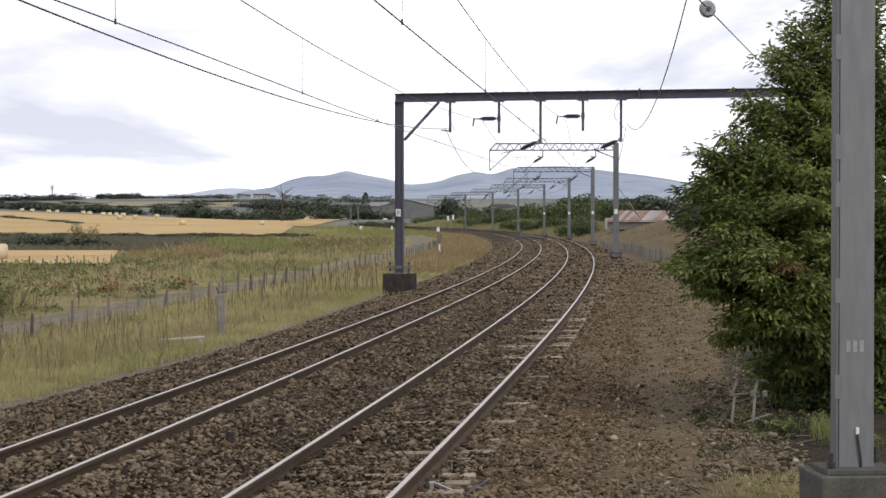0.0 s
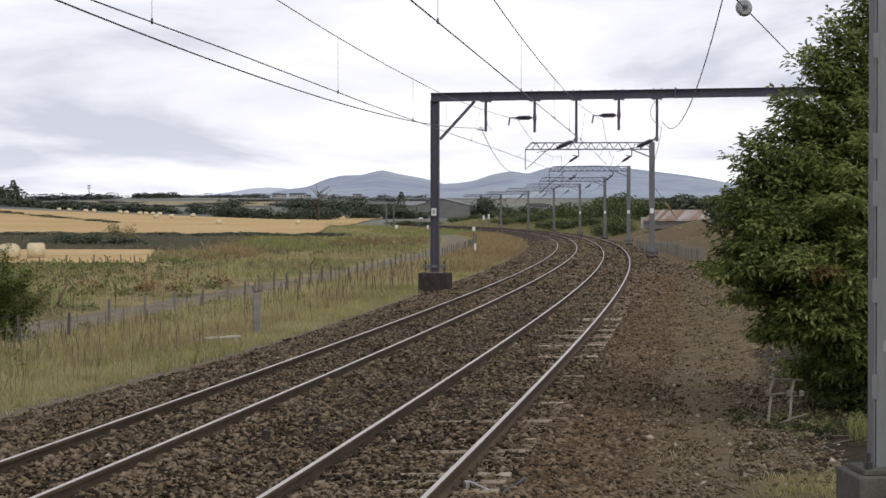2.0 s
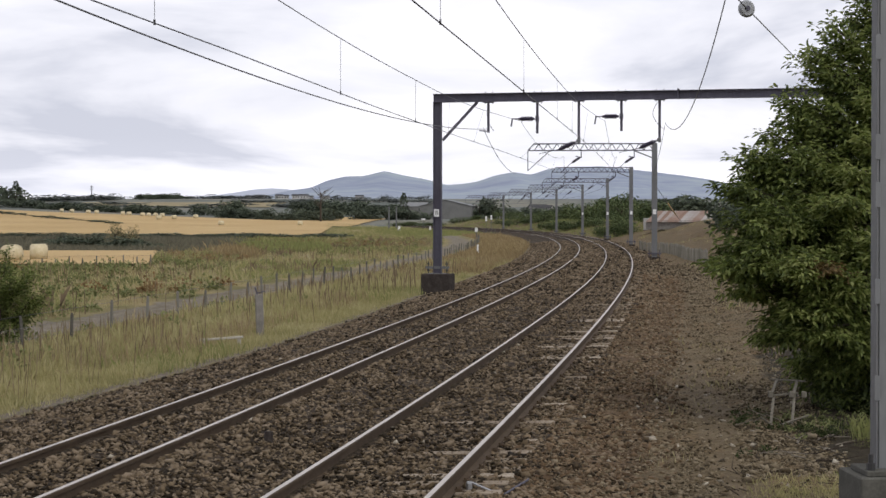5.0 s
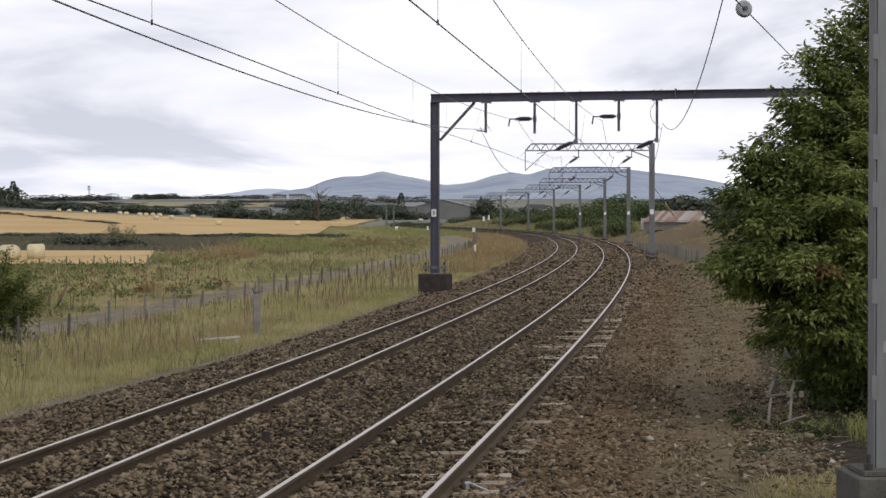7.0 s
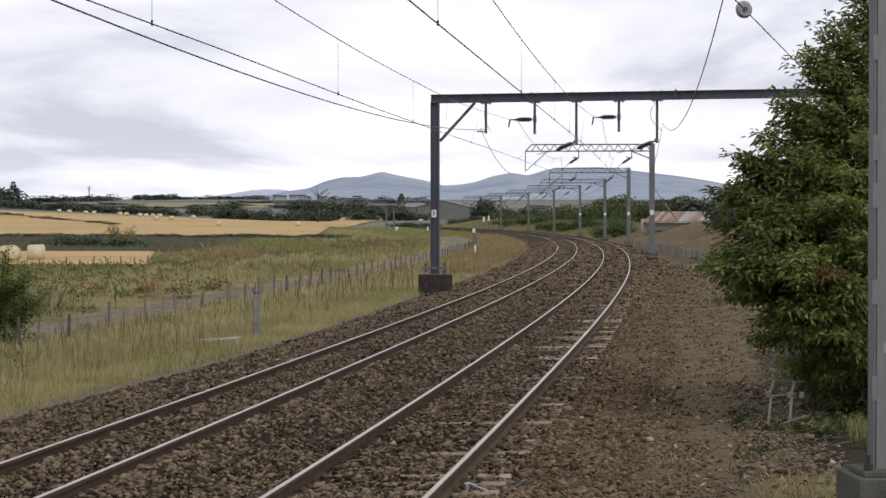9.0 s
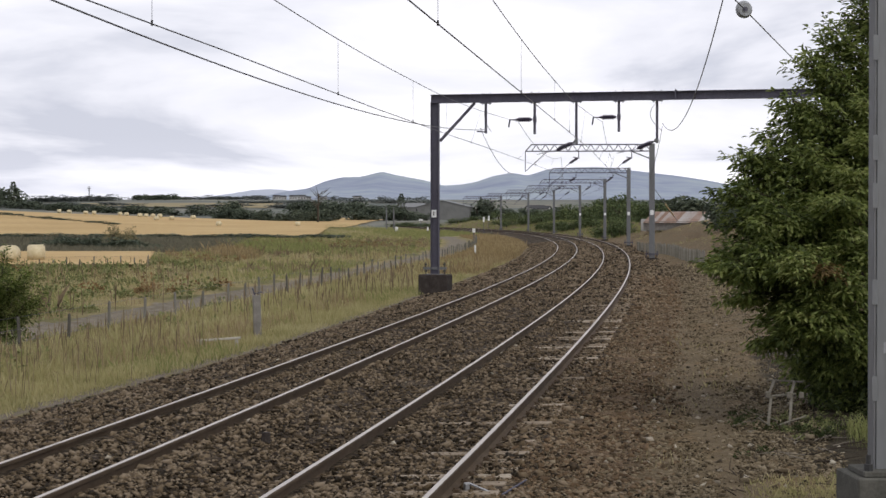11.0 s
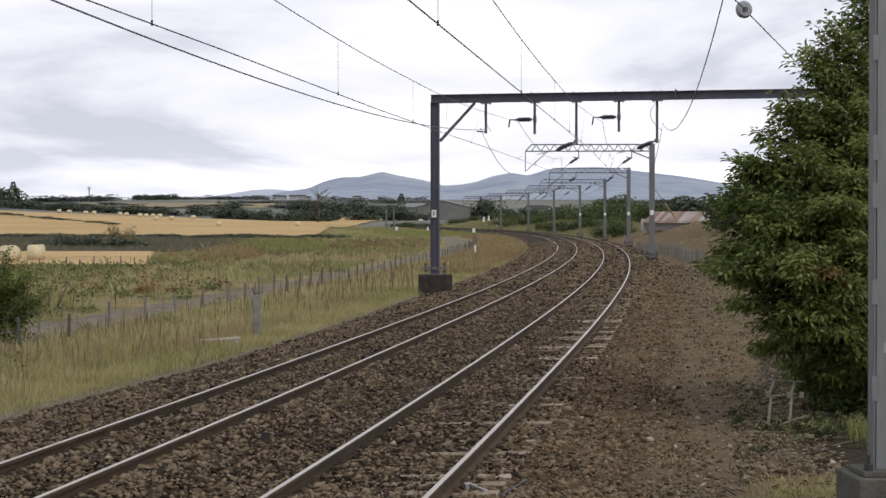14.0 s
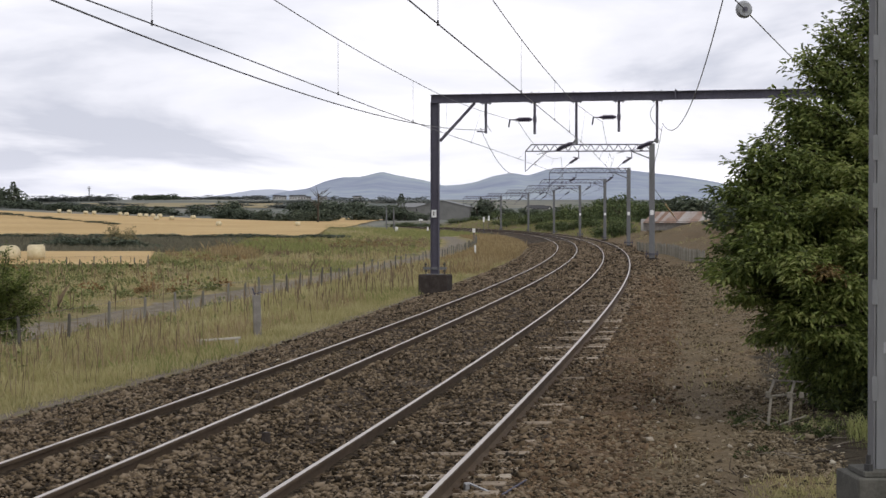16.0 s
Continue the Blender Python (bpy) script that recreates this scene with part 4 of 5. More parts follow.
belt(940, 1060, 560, 540, 14, 8, 3.6, CROWNS_FAR, WOOD, "wood beyond the curve", 31)
belt(1055, 1250, 540, 470, 26, 9, 5.8, CROWNS_FAR, WOOD, "wood beyond the curve", 16)
belt(1010, 1110, 430, 330, 14, 6.0, 4.8, CROWNS_MID, SCRUB, "scrub inside the curve", 17)
belt(880, 1040, 470, 440, 16, 5.0, 2.6, CROWNS_MID, SCRUB, "scrub inside the curve", 18)
belt(1090, 1160, 300, 250, 7, 4.5, 3.4, CROWNS_MID, SCRUB, "scrub inside the curve", 19)
belt(1272, 1420, 175, 90, 17, 3.6, 3.2, CROWNS_FAR, SCRUB, "scrub on the bank", 20)
belt(690, 860, 480, 470, 14, 5, 1.2, CROWNS_MID, SCRUB, "scrub beyond the curve", 21)
belt(60, 275, 222, 205, 22, 3.2, 1.25, CROWNS_FAR, "low dark bramble hedge between two stubble strips", "bramble hedge", 22)
belt(-60, 600, 308, 300, 50, 6.5, 0.75, CROWNS_FAR, "low dark bramble hedge between two stubble strips", "bramble hedge", 23)
THINLEAF = leaf_mat("dry_olive_leaf", [(0.13, 0.12, 0.06), (0.20, 0.18, 0.095), (0.28, 0.245, 0.14)], 0.9, 0.3)
CROWNS_THIN = [crown_mesh(90 + i, THINLEAF, 330, 0.05, 5) for i in range(2)]
belt(196, 238, 225, 220, 9, 1.6, 2.9, CROWNS_THIN, "pale thin olive bush standing above a low hedge", "field bushes", 24)
belt(-30, 205, 575, 490, 30, 5, 0.75, CROWNS_FAR, "low dark bramble hedge between two stubble strips", "bramble hedge", 25)

belt(1058, 1112, 246, 232, 8, 3.0, 2.5, CROWNS_MID, SCRUB, "scrub inside the curve", 32)
belt(960, 1060, 330, 300, 16, 3.6, 1.7, CROWNS_MID, SCRUB, "scrub inside the curve", 33)
belt(880, 970, 410, 380, 12, 4.0, 1.6, CROWNS_MID, SCRUB, "scrub inside the curve", 34)

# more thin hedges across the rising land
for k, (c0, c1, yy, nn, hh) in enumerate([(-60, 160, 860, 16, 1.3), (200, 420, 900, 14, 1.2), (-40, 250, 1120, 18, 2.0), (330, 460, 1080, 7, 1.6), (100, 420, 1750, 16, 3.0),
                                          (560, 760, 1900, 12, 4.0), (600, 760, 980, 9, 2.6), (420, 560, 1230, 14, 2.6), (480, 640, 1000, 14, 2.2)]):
    belt(c0, c1, yy, yy + 30, nn, 13, hh, CROWNS_HAZY, HEDGEROW, "hedges on the rising land", 60 + k)


def conifer_mesh():
    rng = np.random.default_rng(77)
    n = 420
    h = rng.random(n) ** 1.3
    a = rng.uniform(0, 6.28, n)
    r = 0.24 * (1 - h) * rng.uniform(0.6, 1.15, n)
    P = np.stack([r * np.cos(a), r * np.sin(a), h], -1)
    V, T = leaves(P, np.stack([np.cos(a), np.sin(a), -0.3 + 0 * a], -1), np.array([0, 0, 1.0]) + rng.normal(0, 0.2, (n, 3)), 0.10, 0.035, rng)
    return tri_mesh("crown", V, T, FARLEAF)


CONIFER = [conifer_mesh()]
for k, (c, yy, hh) in enumerate([(24, 1040, 14), (30, 1060, 11), (14, 1050, 10), (4, 1040, 9), (710, 790, 9)]):
    small_tree(c, yy, hh * 1.1, hh, CONIFER, random.Random(k), "dark conifer on the skyline", "skyline conifers")


def dead_tree(col, y, high):
    x = plan(col, y)
    rng = random.Random(5)
    t = empty("dead_tree", Matrix.Translation((x, y, gz(x, y) - 0.3)), "bare leafless grey tree standing in a hedge", "tree")
    part("trunk", tube(bmesh.new(), (0, 0, 0), (0.1, 0, high * 0.8), 0.35, 7, 0.12), BARK, t)
    for i in range(11):
        a, z = rng.uniform(0, 6.28), high * rng.uniform(0.4, 0.78)
        l = high * rng.uniform(0.2, 0.36)
        part("limb", tube(bmesh.new(), (0, 0, z), (l * math.cos(a), l * math.sin(a) * 0.5, z + l * 0.8), 0.13, 5, 0.03), BARK, t)


dead_tree(563, 570, 11.0)

# ---------------------------------------------------------------- buildings and poles far off
SLATE = material("grey_slate_roof", [(0.045, 0.045, 0.047), (0.075, 0.075, 0.077)], 0.8, scale=1, fine=6)
RENDERW = material("pale_rendered_wall", [(0.36, 0.355, 0.34), (0.50, 0.49, 0.47)], 0.9, scale=0.5, fine=4)
PANE = material("dark_window_pane", [(0.02, 0.022, 0.026), (0.035, 0.038, 0.042)], 0.15, scale=2, bump=0)
RUST = material("rusty_corrugated_iron", [(0.20, 0.12, 0.085), (0.27, 0.19, 0.15), (0.32, 0.285, 0.26), (0.38, 0.355, 0.335)], 0.8, 0.1, 0.6, 7, 0.2, rand=0.6)


def house(name, col, y, w, d, eave, ridge, wall, roof, label, turn=0.0, windows=3, group="", sink=0.0):
    x = plan(col, y)
    g = empty(name, pose(x, y, gz(x, y) - sink, 0, 0, turn), label, "building", group)
    bm = bmesh.new()
    pts = [(-w / 2, -d / 2), (w / 2, -d / 2), (w / 2, d / 2), (-w / 2, d / 2)]
    lo = [bm.verts.new((a, b, -0.5)) for a, b in pts]
    hi = [bm.verts.new((a, b, eave)) for a, b in pts]
    gl, gr = bm.verts.new((-w / 2, 0, ridge)), bm.verts.new((w / 2, 0, ridge))
    bm.faces.new((lo[0], lo[1], hi[1], hi[0]))
    bm.faces.new((lo[2], lo[3], hi[3], hi[2]))
    bm.faces.new((lo[1], lo[2], hi[2], gr, hi[1]))
    bm.faces.new((lo[3], lo[0], hi[0], gl, hi[3]))
    part("wall", bm, wall, g)
    for s in (-1, 1):
        bm = bmesh.new()
        e = Vector((0, s * (d / 2 + 0.3), eave - 0.15))
        r = Vector((0, 0, ridge + 0.05))
        vs = []
        for x_ in (-w / 2 - 0.3, w / 2 + 0.3):
            for p in (e, r):
                for up in (0, 0.15):
                    vs.append((x_, p.y, p.z + up))
        v = [bm.verts.new(c) for c in vs]
        for f in ((0, 4, 6, 2), (1, 3, 7, 5), (0, 1, 5, 4), (2, 6, 7, 3), (0, 2, 3, 1), (4, 5, 7, 6)):
            bm.faces.new([v[k] for k in f])
        part("roof", bm, roof, g)
    for i in range(windows):
        wx = w * ((i + 0.5) / windows - 0.5)
        bm = bmesh.new()
        box(bm, wx - w * 0.06, wx + w * 0.06, -d / 2 - 0.06, -d / 2 + 0.05, eave * 0.38, eave * 0.75)
        part("window", bm, PANE, g)
    return g


GREYCLAD = material("grey_fibre_cement_cladding", [(0.12, 0.122, 0.118), (0.165, 0.166, 0.16), (0.20, 0.20, 0.195)], 0.9, scale=0.4, fine=3)
GREYROOF = material("pale_grey_sheet_roof", [(0.19, 0.195, 0.20), (0.26, 0.265, 0.27)], 0.85, scale=0.4, fine=3)
house("barn", 790, 640, 22, 16.5, 4.2, 6.0, GREYCLAD, GREYROOF, "large grey farm shed with a low pitched roof", 84, 0)
house("barn", 727, 800, 11, 8, 3.0, 4.4, GREYCLAD, GREYROOF, "low grey farm shed beside a larger one", 2, 2)
for i, (c, y, w, h) in enumerate([(455, 1950, 9, 2.6), (443, 2280, 7, 2.8), (490, 1900, 7, 2.8), (500, 1920, 7, 2.4), (519, 1880, 7, 2.8), (534, 1900, 8, 3.0), (545, 2190, 7, 2.4),
                                  (437, 2560, 8, 3), (632, 2150, 9, 3), (572, 2350, 9, 3), (332, 2600, 12, 3), (375, 2620, 10, 3), (388, 2580, 7, 2.6), (960, 690, 5, 2.2),
                                  (948, 700, 6, 2.4)]):
    house("house", c, y, w, 8 if y > 900 else 4, h + 0.8, h + (2.0 if y > 900 else 1.6), RENDERW, SLATE, "small pale rendered house with a slate roof", (i * 37) % 40 - 20, 3,
          "houses of the far village")


def rusty_shed():
    y = 215.0
    x = plan(1214, y)
    z = gz(x, y) - 0.1
    g = empty("shed", pose(x, y, z, 0, 0, -24), "low shed under a rusty corrugated iron roof behind the bank", "shed")
    w, d = 7.4, 7.0
    bm = bmesh.new()
    box(bm, -w / 2, w / 2, -d / 2, d / 2, -0.6, 0.35)
    part("wall", bm, CONCRETE, g)
    n = 16
    for i in range(n):
        a = -w / 2 + w * i / n
        bm = bmesh.new()
        for k in range(4):
            x0 = a + (w / n) * k / 4
            dz = 0.03 if k % 2 else 0.0
            v = [bm.verts.new(c) for c in ((x0, -d / 2 - 0.3, 0.18 + dz), (x0 + w / n / 4, -d / 2 - 0.3, 0.21 - dz), (x0 + w / n / 4, 0.0, 1.43 - dz),
                                           (x0, 0.0, 1.40 + dz))]
            bm.faces.new(v)
            v2 = [bm.verts.new((c.co.x, -c.co.y, c.co.z)) for c in v]
            bm.faces.new(v2[::-1])
        ob = part("roof_sheet", bm, RUST, g)
    bm = bmesh.new()
    box(bm, -w / 2 - 0.95, -w / 2 - 0.35, -d / 2 + 2, -d / 2 + 4, -0.7, 0.6, 0.02)
    part("lean_to", bm, RENDERW, g, "pale rendered lean-to")


rusty_shed()


def pole(name, col, y, high, r, mat, label, group="", arms=0):
    x = plan(col, y)
    g = empty(name, Matrix.Translation((x, y, gz(x, y))), label, "pole", group)
    part("post", tube(bmesh.new(), (0, 0, -0.3), (0, 0, high), r, 8, r * 0.8), mat, g)
    for i in range(arms):
        part("crossarm", beam(bmesh.new(), (-high * 0.12, 0, high * (0.95 - 0.12 * i)), (high * 0.12, 0, high * (0.95 - 0.12 * i)), r), mat, g)
    return g


for c in (684, 697):
    pole("mast", c, 430, 5.0, 0.17, GALV, "distant grey steel mast beyond the curve", "distant masts")
pole("pylon", 158, 1500, 10, 0.4, GALV, "distant power line pole on the skyline", "", 3)
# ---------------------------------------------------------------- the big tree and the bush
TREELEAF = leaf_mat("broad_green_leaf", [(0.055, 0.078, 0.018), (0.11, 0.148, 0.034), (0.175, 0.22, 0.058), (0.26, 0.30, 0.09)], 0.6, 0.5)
# yellow-green sprays, a sunlit brightness painted into the leaf colour
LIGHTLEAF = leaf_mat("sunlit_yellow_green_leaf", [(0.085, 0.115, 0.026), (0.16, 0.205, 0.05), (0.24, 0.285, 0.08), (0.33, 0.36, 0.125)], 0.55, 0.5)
DEADLEAF = leaf_mat("withered_orange_leaf", [(0.09, 0.062, 0.02), (0.155, 0.102, 0.034), (0.21, 0.145, 0.052)], 0.75, 0.3)
TWIG = material("dark_twig_bark", [(0.03, 0.024, 0.018), (0.065, 0.05, 0.038)], 0.9, scale=8, fine=40)
SWAY = []


def bough(parent, foot, centre, radii, seed, count, swing, leaf=0.135, mat=None, name="bough"):
    """A leafy branch mass hung from foot (tree space): twigs radiate to an uneven shell and carry drooping leaves."""
    rng = np.random.default_rng(seed)
    c = np.array(centre) - np.array(foot)
    R = np.array(radii)
    nt = max(7, count // 40)
    d = rng.normal(size=(nt, 3))
    d /= np.linalg.norm(d, axis=1)[:, None]
    reach = rng.uniform(0.45, 1.0, nt) ** 0.6 * rng.uniform(0.78, 1.25, nt)
    tips = c + d * R * reach[:, None]
    out = tips - c * 0.55
    out /= np.linalg.norm(out, axis=1)[:, None]
    Ps, Ds = [], []
    per = 40
    flat = np.cross(out, np.array([0, 0, 1.0]) + rng.normal(0, 0.25, (nt, 3)))
    flat /= np.linalg.norm(flat, axis=1)[:, None] + 1e-9
    for k in range(per):
        # a spray: leaves in two ranks along the twig, on short side shoots, drooping at their tips
        t = rng.uniform(0.0, 1.0, nt)[:, None]
        s = rng.uniform(-1, 1, nt)[:, None]
        side = rng.normal(0, 1, (nt, 3))
        Ps.append(tips - out * 0.6 * t + flat * s * 0.17 * (0.35 + t) + side * 0.025 - np.array([0, 0, 0.10]) * s * s)
        Ds.append(out * 0.7 + flat * np.sign(s) * 0.75 + side * 0.3 + np.array([0, 0, -0.35]))
    P, D = np.concatenate(Ps), np.concatenate(Ds)
    N = np.array([0, 0, 1.0]) + rng.normal(0, 0.35, P.shape)
    V, T = leaves(P, D, N, leaf, leaf * 0.20, rng)
    # slim three-sided twigs
    a = tips - out * 0.75
    b = tips
    s = np.cross(out, [0, 0, 1.0])
    s /= np.linalg.norm(s, axis=1)[:, None] + 1e-9
    u = np.cross(s, out)
    tv = np.stack([a + s * 0.008, a - s * 0.008, a + u * 0.012, b], 1).reshape(-1, 3)
    tt = (np.array([(0, 1, 3), (1, 2, 3), (2, 0, 3)])[None] + (np.arange(nt) * 4)[:, None, None]).reshape(-1, 3)
    me = tri_mesh(name, np.concatenate([V, tv]), np.concatenate([T, tt + len(V)]), mat or TREELEAF)
    me.materials.append(TWIG)
    me.polygons.foreach_set("material_index", [0] * len(T) + [1] * len(tt))
    ob = new(name, me)
    ob.parent = parent
    ob.location = foot
    SWAY.append((ob, Vector(foot), swing, seed))
    return ob


def big_tree():
    bx, by = 7.3, 29.0
    bz = gz(bx, by)
    g = empty("tree", Matrix.Translation((bx, by, bz)), "large dense broad-leaved tree leaning over the trackside path", "tree")
    bm = bmesh.new()
    tube(bm, (0, 0, -0.2), (-0.1, 0, 2.2), 0.24, 10, 0.17)
    tube(bm, (-0.1, 0, 2.15), (-0.05, 0.1, 5.6), 0.17, 9, 0.06)
    part("trunk", bm, BARK, g)
    # centre of each leafy mass: bearing and height on the sight scale, range; half sizes across, deep, high in metres; leaves; sway in degrees
    lobes = [(1395, 450, 25.9, 0.42, 0.4, 0.24, 520, 1.2), (1470, 500, 25.8, 0.5, 0.4, 0.26, 600, 1.1), (1515, 330, 27.0, 0.5, 0.4, 0.35, 620, 1.0),
             (1440, 370, 26.6, 0.45, 0.4, 0.25, 520, 1.1), (1350, 400, 26.4, 0.4, 0.4, 0.2, 420, 1.3), (1520, 440, 26.2, 0.42, 0.4, 0.3, 520, 1.0),
             (1420, 540, 25.7, 0.4, 0.4, 0.2, 420, 1.1), (1560, 10, 29.5, 0.75, 0.9, 0.95, 2600, 0.6), (1492, 120, 28.6, 0.75, 0.9, 0.62, 2600, 0.9), (1448, 208, 28.2, 0.68, 0.9, 0.46, 1800, 1.0),
             (1402, 300, 27.6, 0.74, 0.9, 0.46, 1900, 1.2), (1500, 285, 28.4, 1.0, 1.0, 0.9, 4200, 0.7), (1378, 385, 27.2, 0.95, 0.9, 0.55, 3200, 1.1),
             (1335, 462, 26.6, 0.72, 0.8, 0.42, 2400, 1.3), (1450, 470, 27.0, 1.1, 1.0, 0.8, 4200, 0.8), (1420, 555, 26.6, 0.68, 0.8, 0.45, 2600, 1.0),
             (1505, 610, 26.8, 0.8, 0.8, 0.5, 2800, 0.8), (1590, 420, 28.0, 1.0, 1.1, 1.6, 5200, 0.5), (1600, 600, 27.2, 0.9, 1.0, 0.9, 3200, 0.6),
             (1590, 180, 29.0, 0.95, 1.1, 1.2, 4200, 0.5), (1318, 308, 27.4, 0.28, 0.5, 0.22, 260, 1.9), (1356, 236, 27.9, 0.28, 0.5, 0.22, 230, 1.9),
             (1415, 105, 28.5, 0.24, 0.5, 0.22, 260, 1.7), (1288, 338, 27.2, 0.22, 0.4, 0.18, 200, 2.2), (1275, 470, 26.4, 0.26, 0.4, 0.2, 380, 1.9), (1300, 278, 27.6, 0.2, 0.4, 0.16, 170, 2.2), (1382, 168, 28.2, 0.22, 0.4, 0.2, 200, 2.0),
             (1462, 42, 28.8, 0.26, 0.4, 0.24, 260, 1.6), (1330, 270, 27.6, 0.25, 0.4, 0.2, 220, 2.0), (1300, 515, 26.4, 0.25, 0.4, 0.15, 240, 1.9), (1262, 338, 27.0, 0.14, 0.3, 0.1, 70, 2.4),
             (1530, 690, 27.6, 0.9, 0.9, 0.5, 2200, 0.6), (1470, 668, 27.8, 0.7, 0.8, 0.35, 1300, 0.7), (1610, 740, 27.0, 0.8, 0.9, 0.5, 1600, 0.5), (1420, 640, 27.8, 0.4, 0.6, 0.25, 500, 0.8), (1345, 595, 26.8, 0.25, 0.4, 0.16, 300, 1.6),
             (1522, 168, 27.6, 0.16, 0.3, 0.12, 110, 1.5), (1520, 242, 27.2, 0.16, 0.3, 0.12, 110, 1.5), (1492, 292, 26.8, 0.24, 0.3, 0.16, 190, 1.4),
             (1476, 352, 26.2, 0.26, 0.3, 0.13, 190, 1.3), (1398, 478, 25.6, 0.18, 0.3, 0.17, 170, 1.4), (1440, 578, 25.7, 0.34, 0.3, 0.13, 240, 1.2),
             (1442, 474, 25.6, 0.20, 0.2, 0.08, 90, 1.2)]
    for i, (c, r, y, rx, ry, rz, n, sw) in enumerate(lobes):
        p = Vector((plan(c, y) - bx, y - by, H + (382.6 - r) * y / F - bz))
        foot = Vector((-0.08, 0.05, max(0.7, min(5.2, p.z * 0.72))))
        # front sprays take the painted sunlit leaf; edges against the sky stay darker
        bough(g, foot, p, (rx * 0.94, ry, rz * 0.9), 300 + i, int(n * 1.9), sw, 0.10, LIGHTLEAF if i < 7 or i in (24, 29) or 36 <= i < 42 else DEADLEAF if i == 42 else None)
        bm = bmesh.new()
        tube(bm, foot, foot.lerp(p, 0.5) + Vector((0, 0, 0.12)), 0.06, 6, 0.035)
        tube(bm, foot.lerp(p, 0.5) + Vector((0, 0, 0.12)), foot.lerp(p, 0.93), 0.035, 6, 0.012)
        part("limb", bm, BARK, g)
    return g


big_tree()


def left_bush():
    bx, by = plan(-8, 46.0), 46.0
    bz = gz(bx, by)
    g = empty("bush", Matrix.Translation((bx, by, bz)), "dark green leafy bush beside the dirt track", "bush")
    bm = bmesh.new()
    for a in (0.2, 1.7, 3.3, 5.0):
        tube(bm, (0, 0, -0.1), (0.5 * math.cos(a), 0.4 * math.sin(a), 1.1), 0.04, 6, 0.015)
    part("stem", bm, BARK, g)
    for i, (c, r, y, rx, ry, rz, n, sw) in enumerate([(25, 545, 46, 0.75, 0.7, 0.62, 1500, 1.0), (-35, 505, 46, 1.0, 0.8, 0.9, 2200, 0.9),
                                                      (30, 478, 45.8, 0.5, 0.5, 0.38, 800, 1.5), (-20, 595, 45.6, 0.95, 0.8, 0.4, 1000, 0.7),
                                                      (66, 520, 45.6, 0.36, 0.4, 0.3, 420, 1.8), (8, 440, 46, 0.2, 0.3, 0.22, 120, 2.0)]):
        p = Vector((plan(c, y) - bx, y - by, H + (382.6 - r) * y / F - bz))
        bough(g, Vector((0, 0, 0.3)), p, (rx, ry, rz), 500 + i, int(n * 1.5), sw, 0.085)


left_bush()

# ---------------------------------------------------------------- grass and weeds
STRAW = material("dry_tawny_grass", [(0.215, 0.21, 0.086), (0.32, 0.297, 0.132), (0.425, 0.38, 0.19), (0.53, 0.475, 0.275)], 0.85, 0, 0.25, 3, 0, island=0.35, trans=0.3)
GREEN = material("green_grass", [(0.16, 0.18, 0.064), (0.235, 0.25, 0.092), (0.32, 0.325, 0.135)], 0.8, 0, 0.4, 3, 0, island=0.45, trans=0.3)
DOCK = material("brown_dock_stem", [(0.13, 0.098, 0.062), (0.185, 0.14, 0.088), (0.25, 0.195, 0.125)], 0.9, 0, 2, 8, 0, island=0.7)


def grass(name, y, o, per, high, wide, mat, label, seed, lean=0.28, spread=0.16):
    """Tufts of bent blades on the land; y and o are the tufts' stations and offsets from the line."""
    rng = np.random.default_rng(seed)
    x = np.interp(y, AY, AX) + o
    n = len(y)
    Y = np.repeat(y, per) + rng.normal(0, spread, n * per)
    X = np.repeat(x, per) + rng.normal(0, spread, n * per)
    Z = ground_z(X, Y) - 0.04
    N = n * per
    hgt = high * np.repeat(rng.lognormal(0, 0.28, n), per) * rng.uniform(0.5, 1.15, N)
    w = wide * np.clip(Y / 40, 0.6, 3.5) * rng.uniform(0.7, 1.3, N)
    a = rng.uniform(0, 6.28, N)
    l = rng.normal(0, lean, N) * hgt
    b = rng.uniform(-0.6, 0.6, N)
    sx, sy = np.cos(b), np.sin(b)
    lx, ly = np.cos(a) * l, np.sin(a) * l
    V = np.stack([np.stack([X - sx * w / 2, Y - sy * w / 2, Z], -1), np.stack([X + sx * w / 2, Y + sy * w / 2, Z], -1),
                  np.stack([X + lx * 0.3 + sx * w * 0.35, Y + ly * 0.3 + sy * w * 0.35, Z + hgt * 0.6], -1), np.stack([X + lx, Y + ly, Z + hgt], -1)], 1)
    T = (np.array([(0, 1, 2), (0, 2, 3)])[None] + (np.arange(N) * 4)[:, None, None]).reshape(-1, 3)
    return tagged(new(name, tri_mesh(name, V.reshape(-1, 3), T, mat)), label, "grass", kind="stuff")


def cropped(x, y):
    """True on the stubble strips and on the dark weedy ground between them."""
    return ((y > 128) & (y < 316) & (x < -0.064 * y - 0.5) & ((y > 184) & (x < -0.105 * y + 2.5 * np.sin(y * 0.21)) | (x < -0.15 * y + 0.4))) | ((y > 316) & (x < -0.06 * y))


def strewn(n, y0, y1, power, o0, o1, seed, patch=0.0, thr=0.0):
    """Stations and offsets strewn between two ranges, thinning with distance and gathered in patches."""
    rng = np.random.default_rng(seed)
    y = y0 + (y1 - y0) * rng.random(n) ** power
    o = o0 + (o1 - o0) * rng.random(n)
    x = np.interp(y, AY, AX) + o
    keep = (x > -0.25 * y - 4) & (x < 0.25 * y + 5) & ~cropped(x, y) & ((o > 0) | (o < shoulder(y) - 0.32))
    if patch:
        f = np.array([noise.noise((a * patch, b * patch * 0.6, seed * 0.37)) for a, b in zip(x, y)])
        keep &= f > thr
    return y[keep], o[keep]


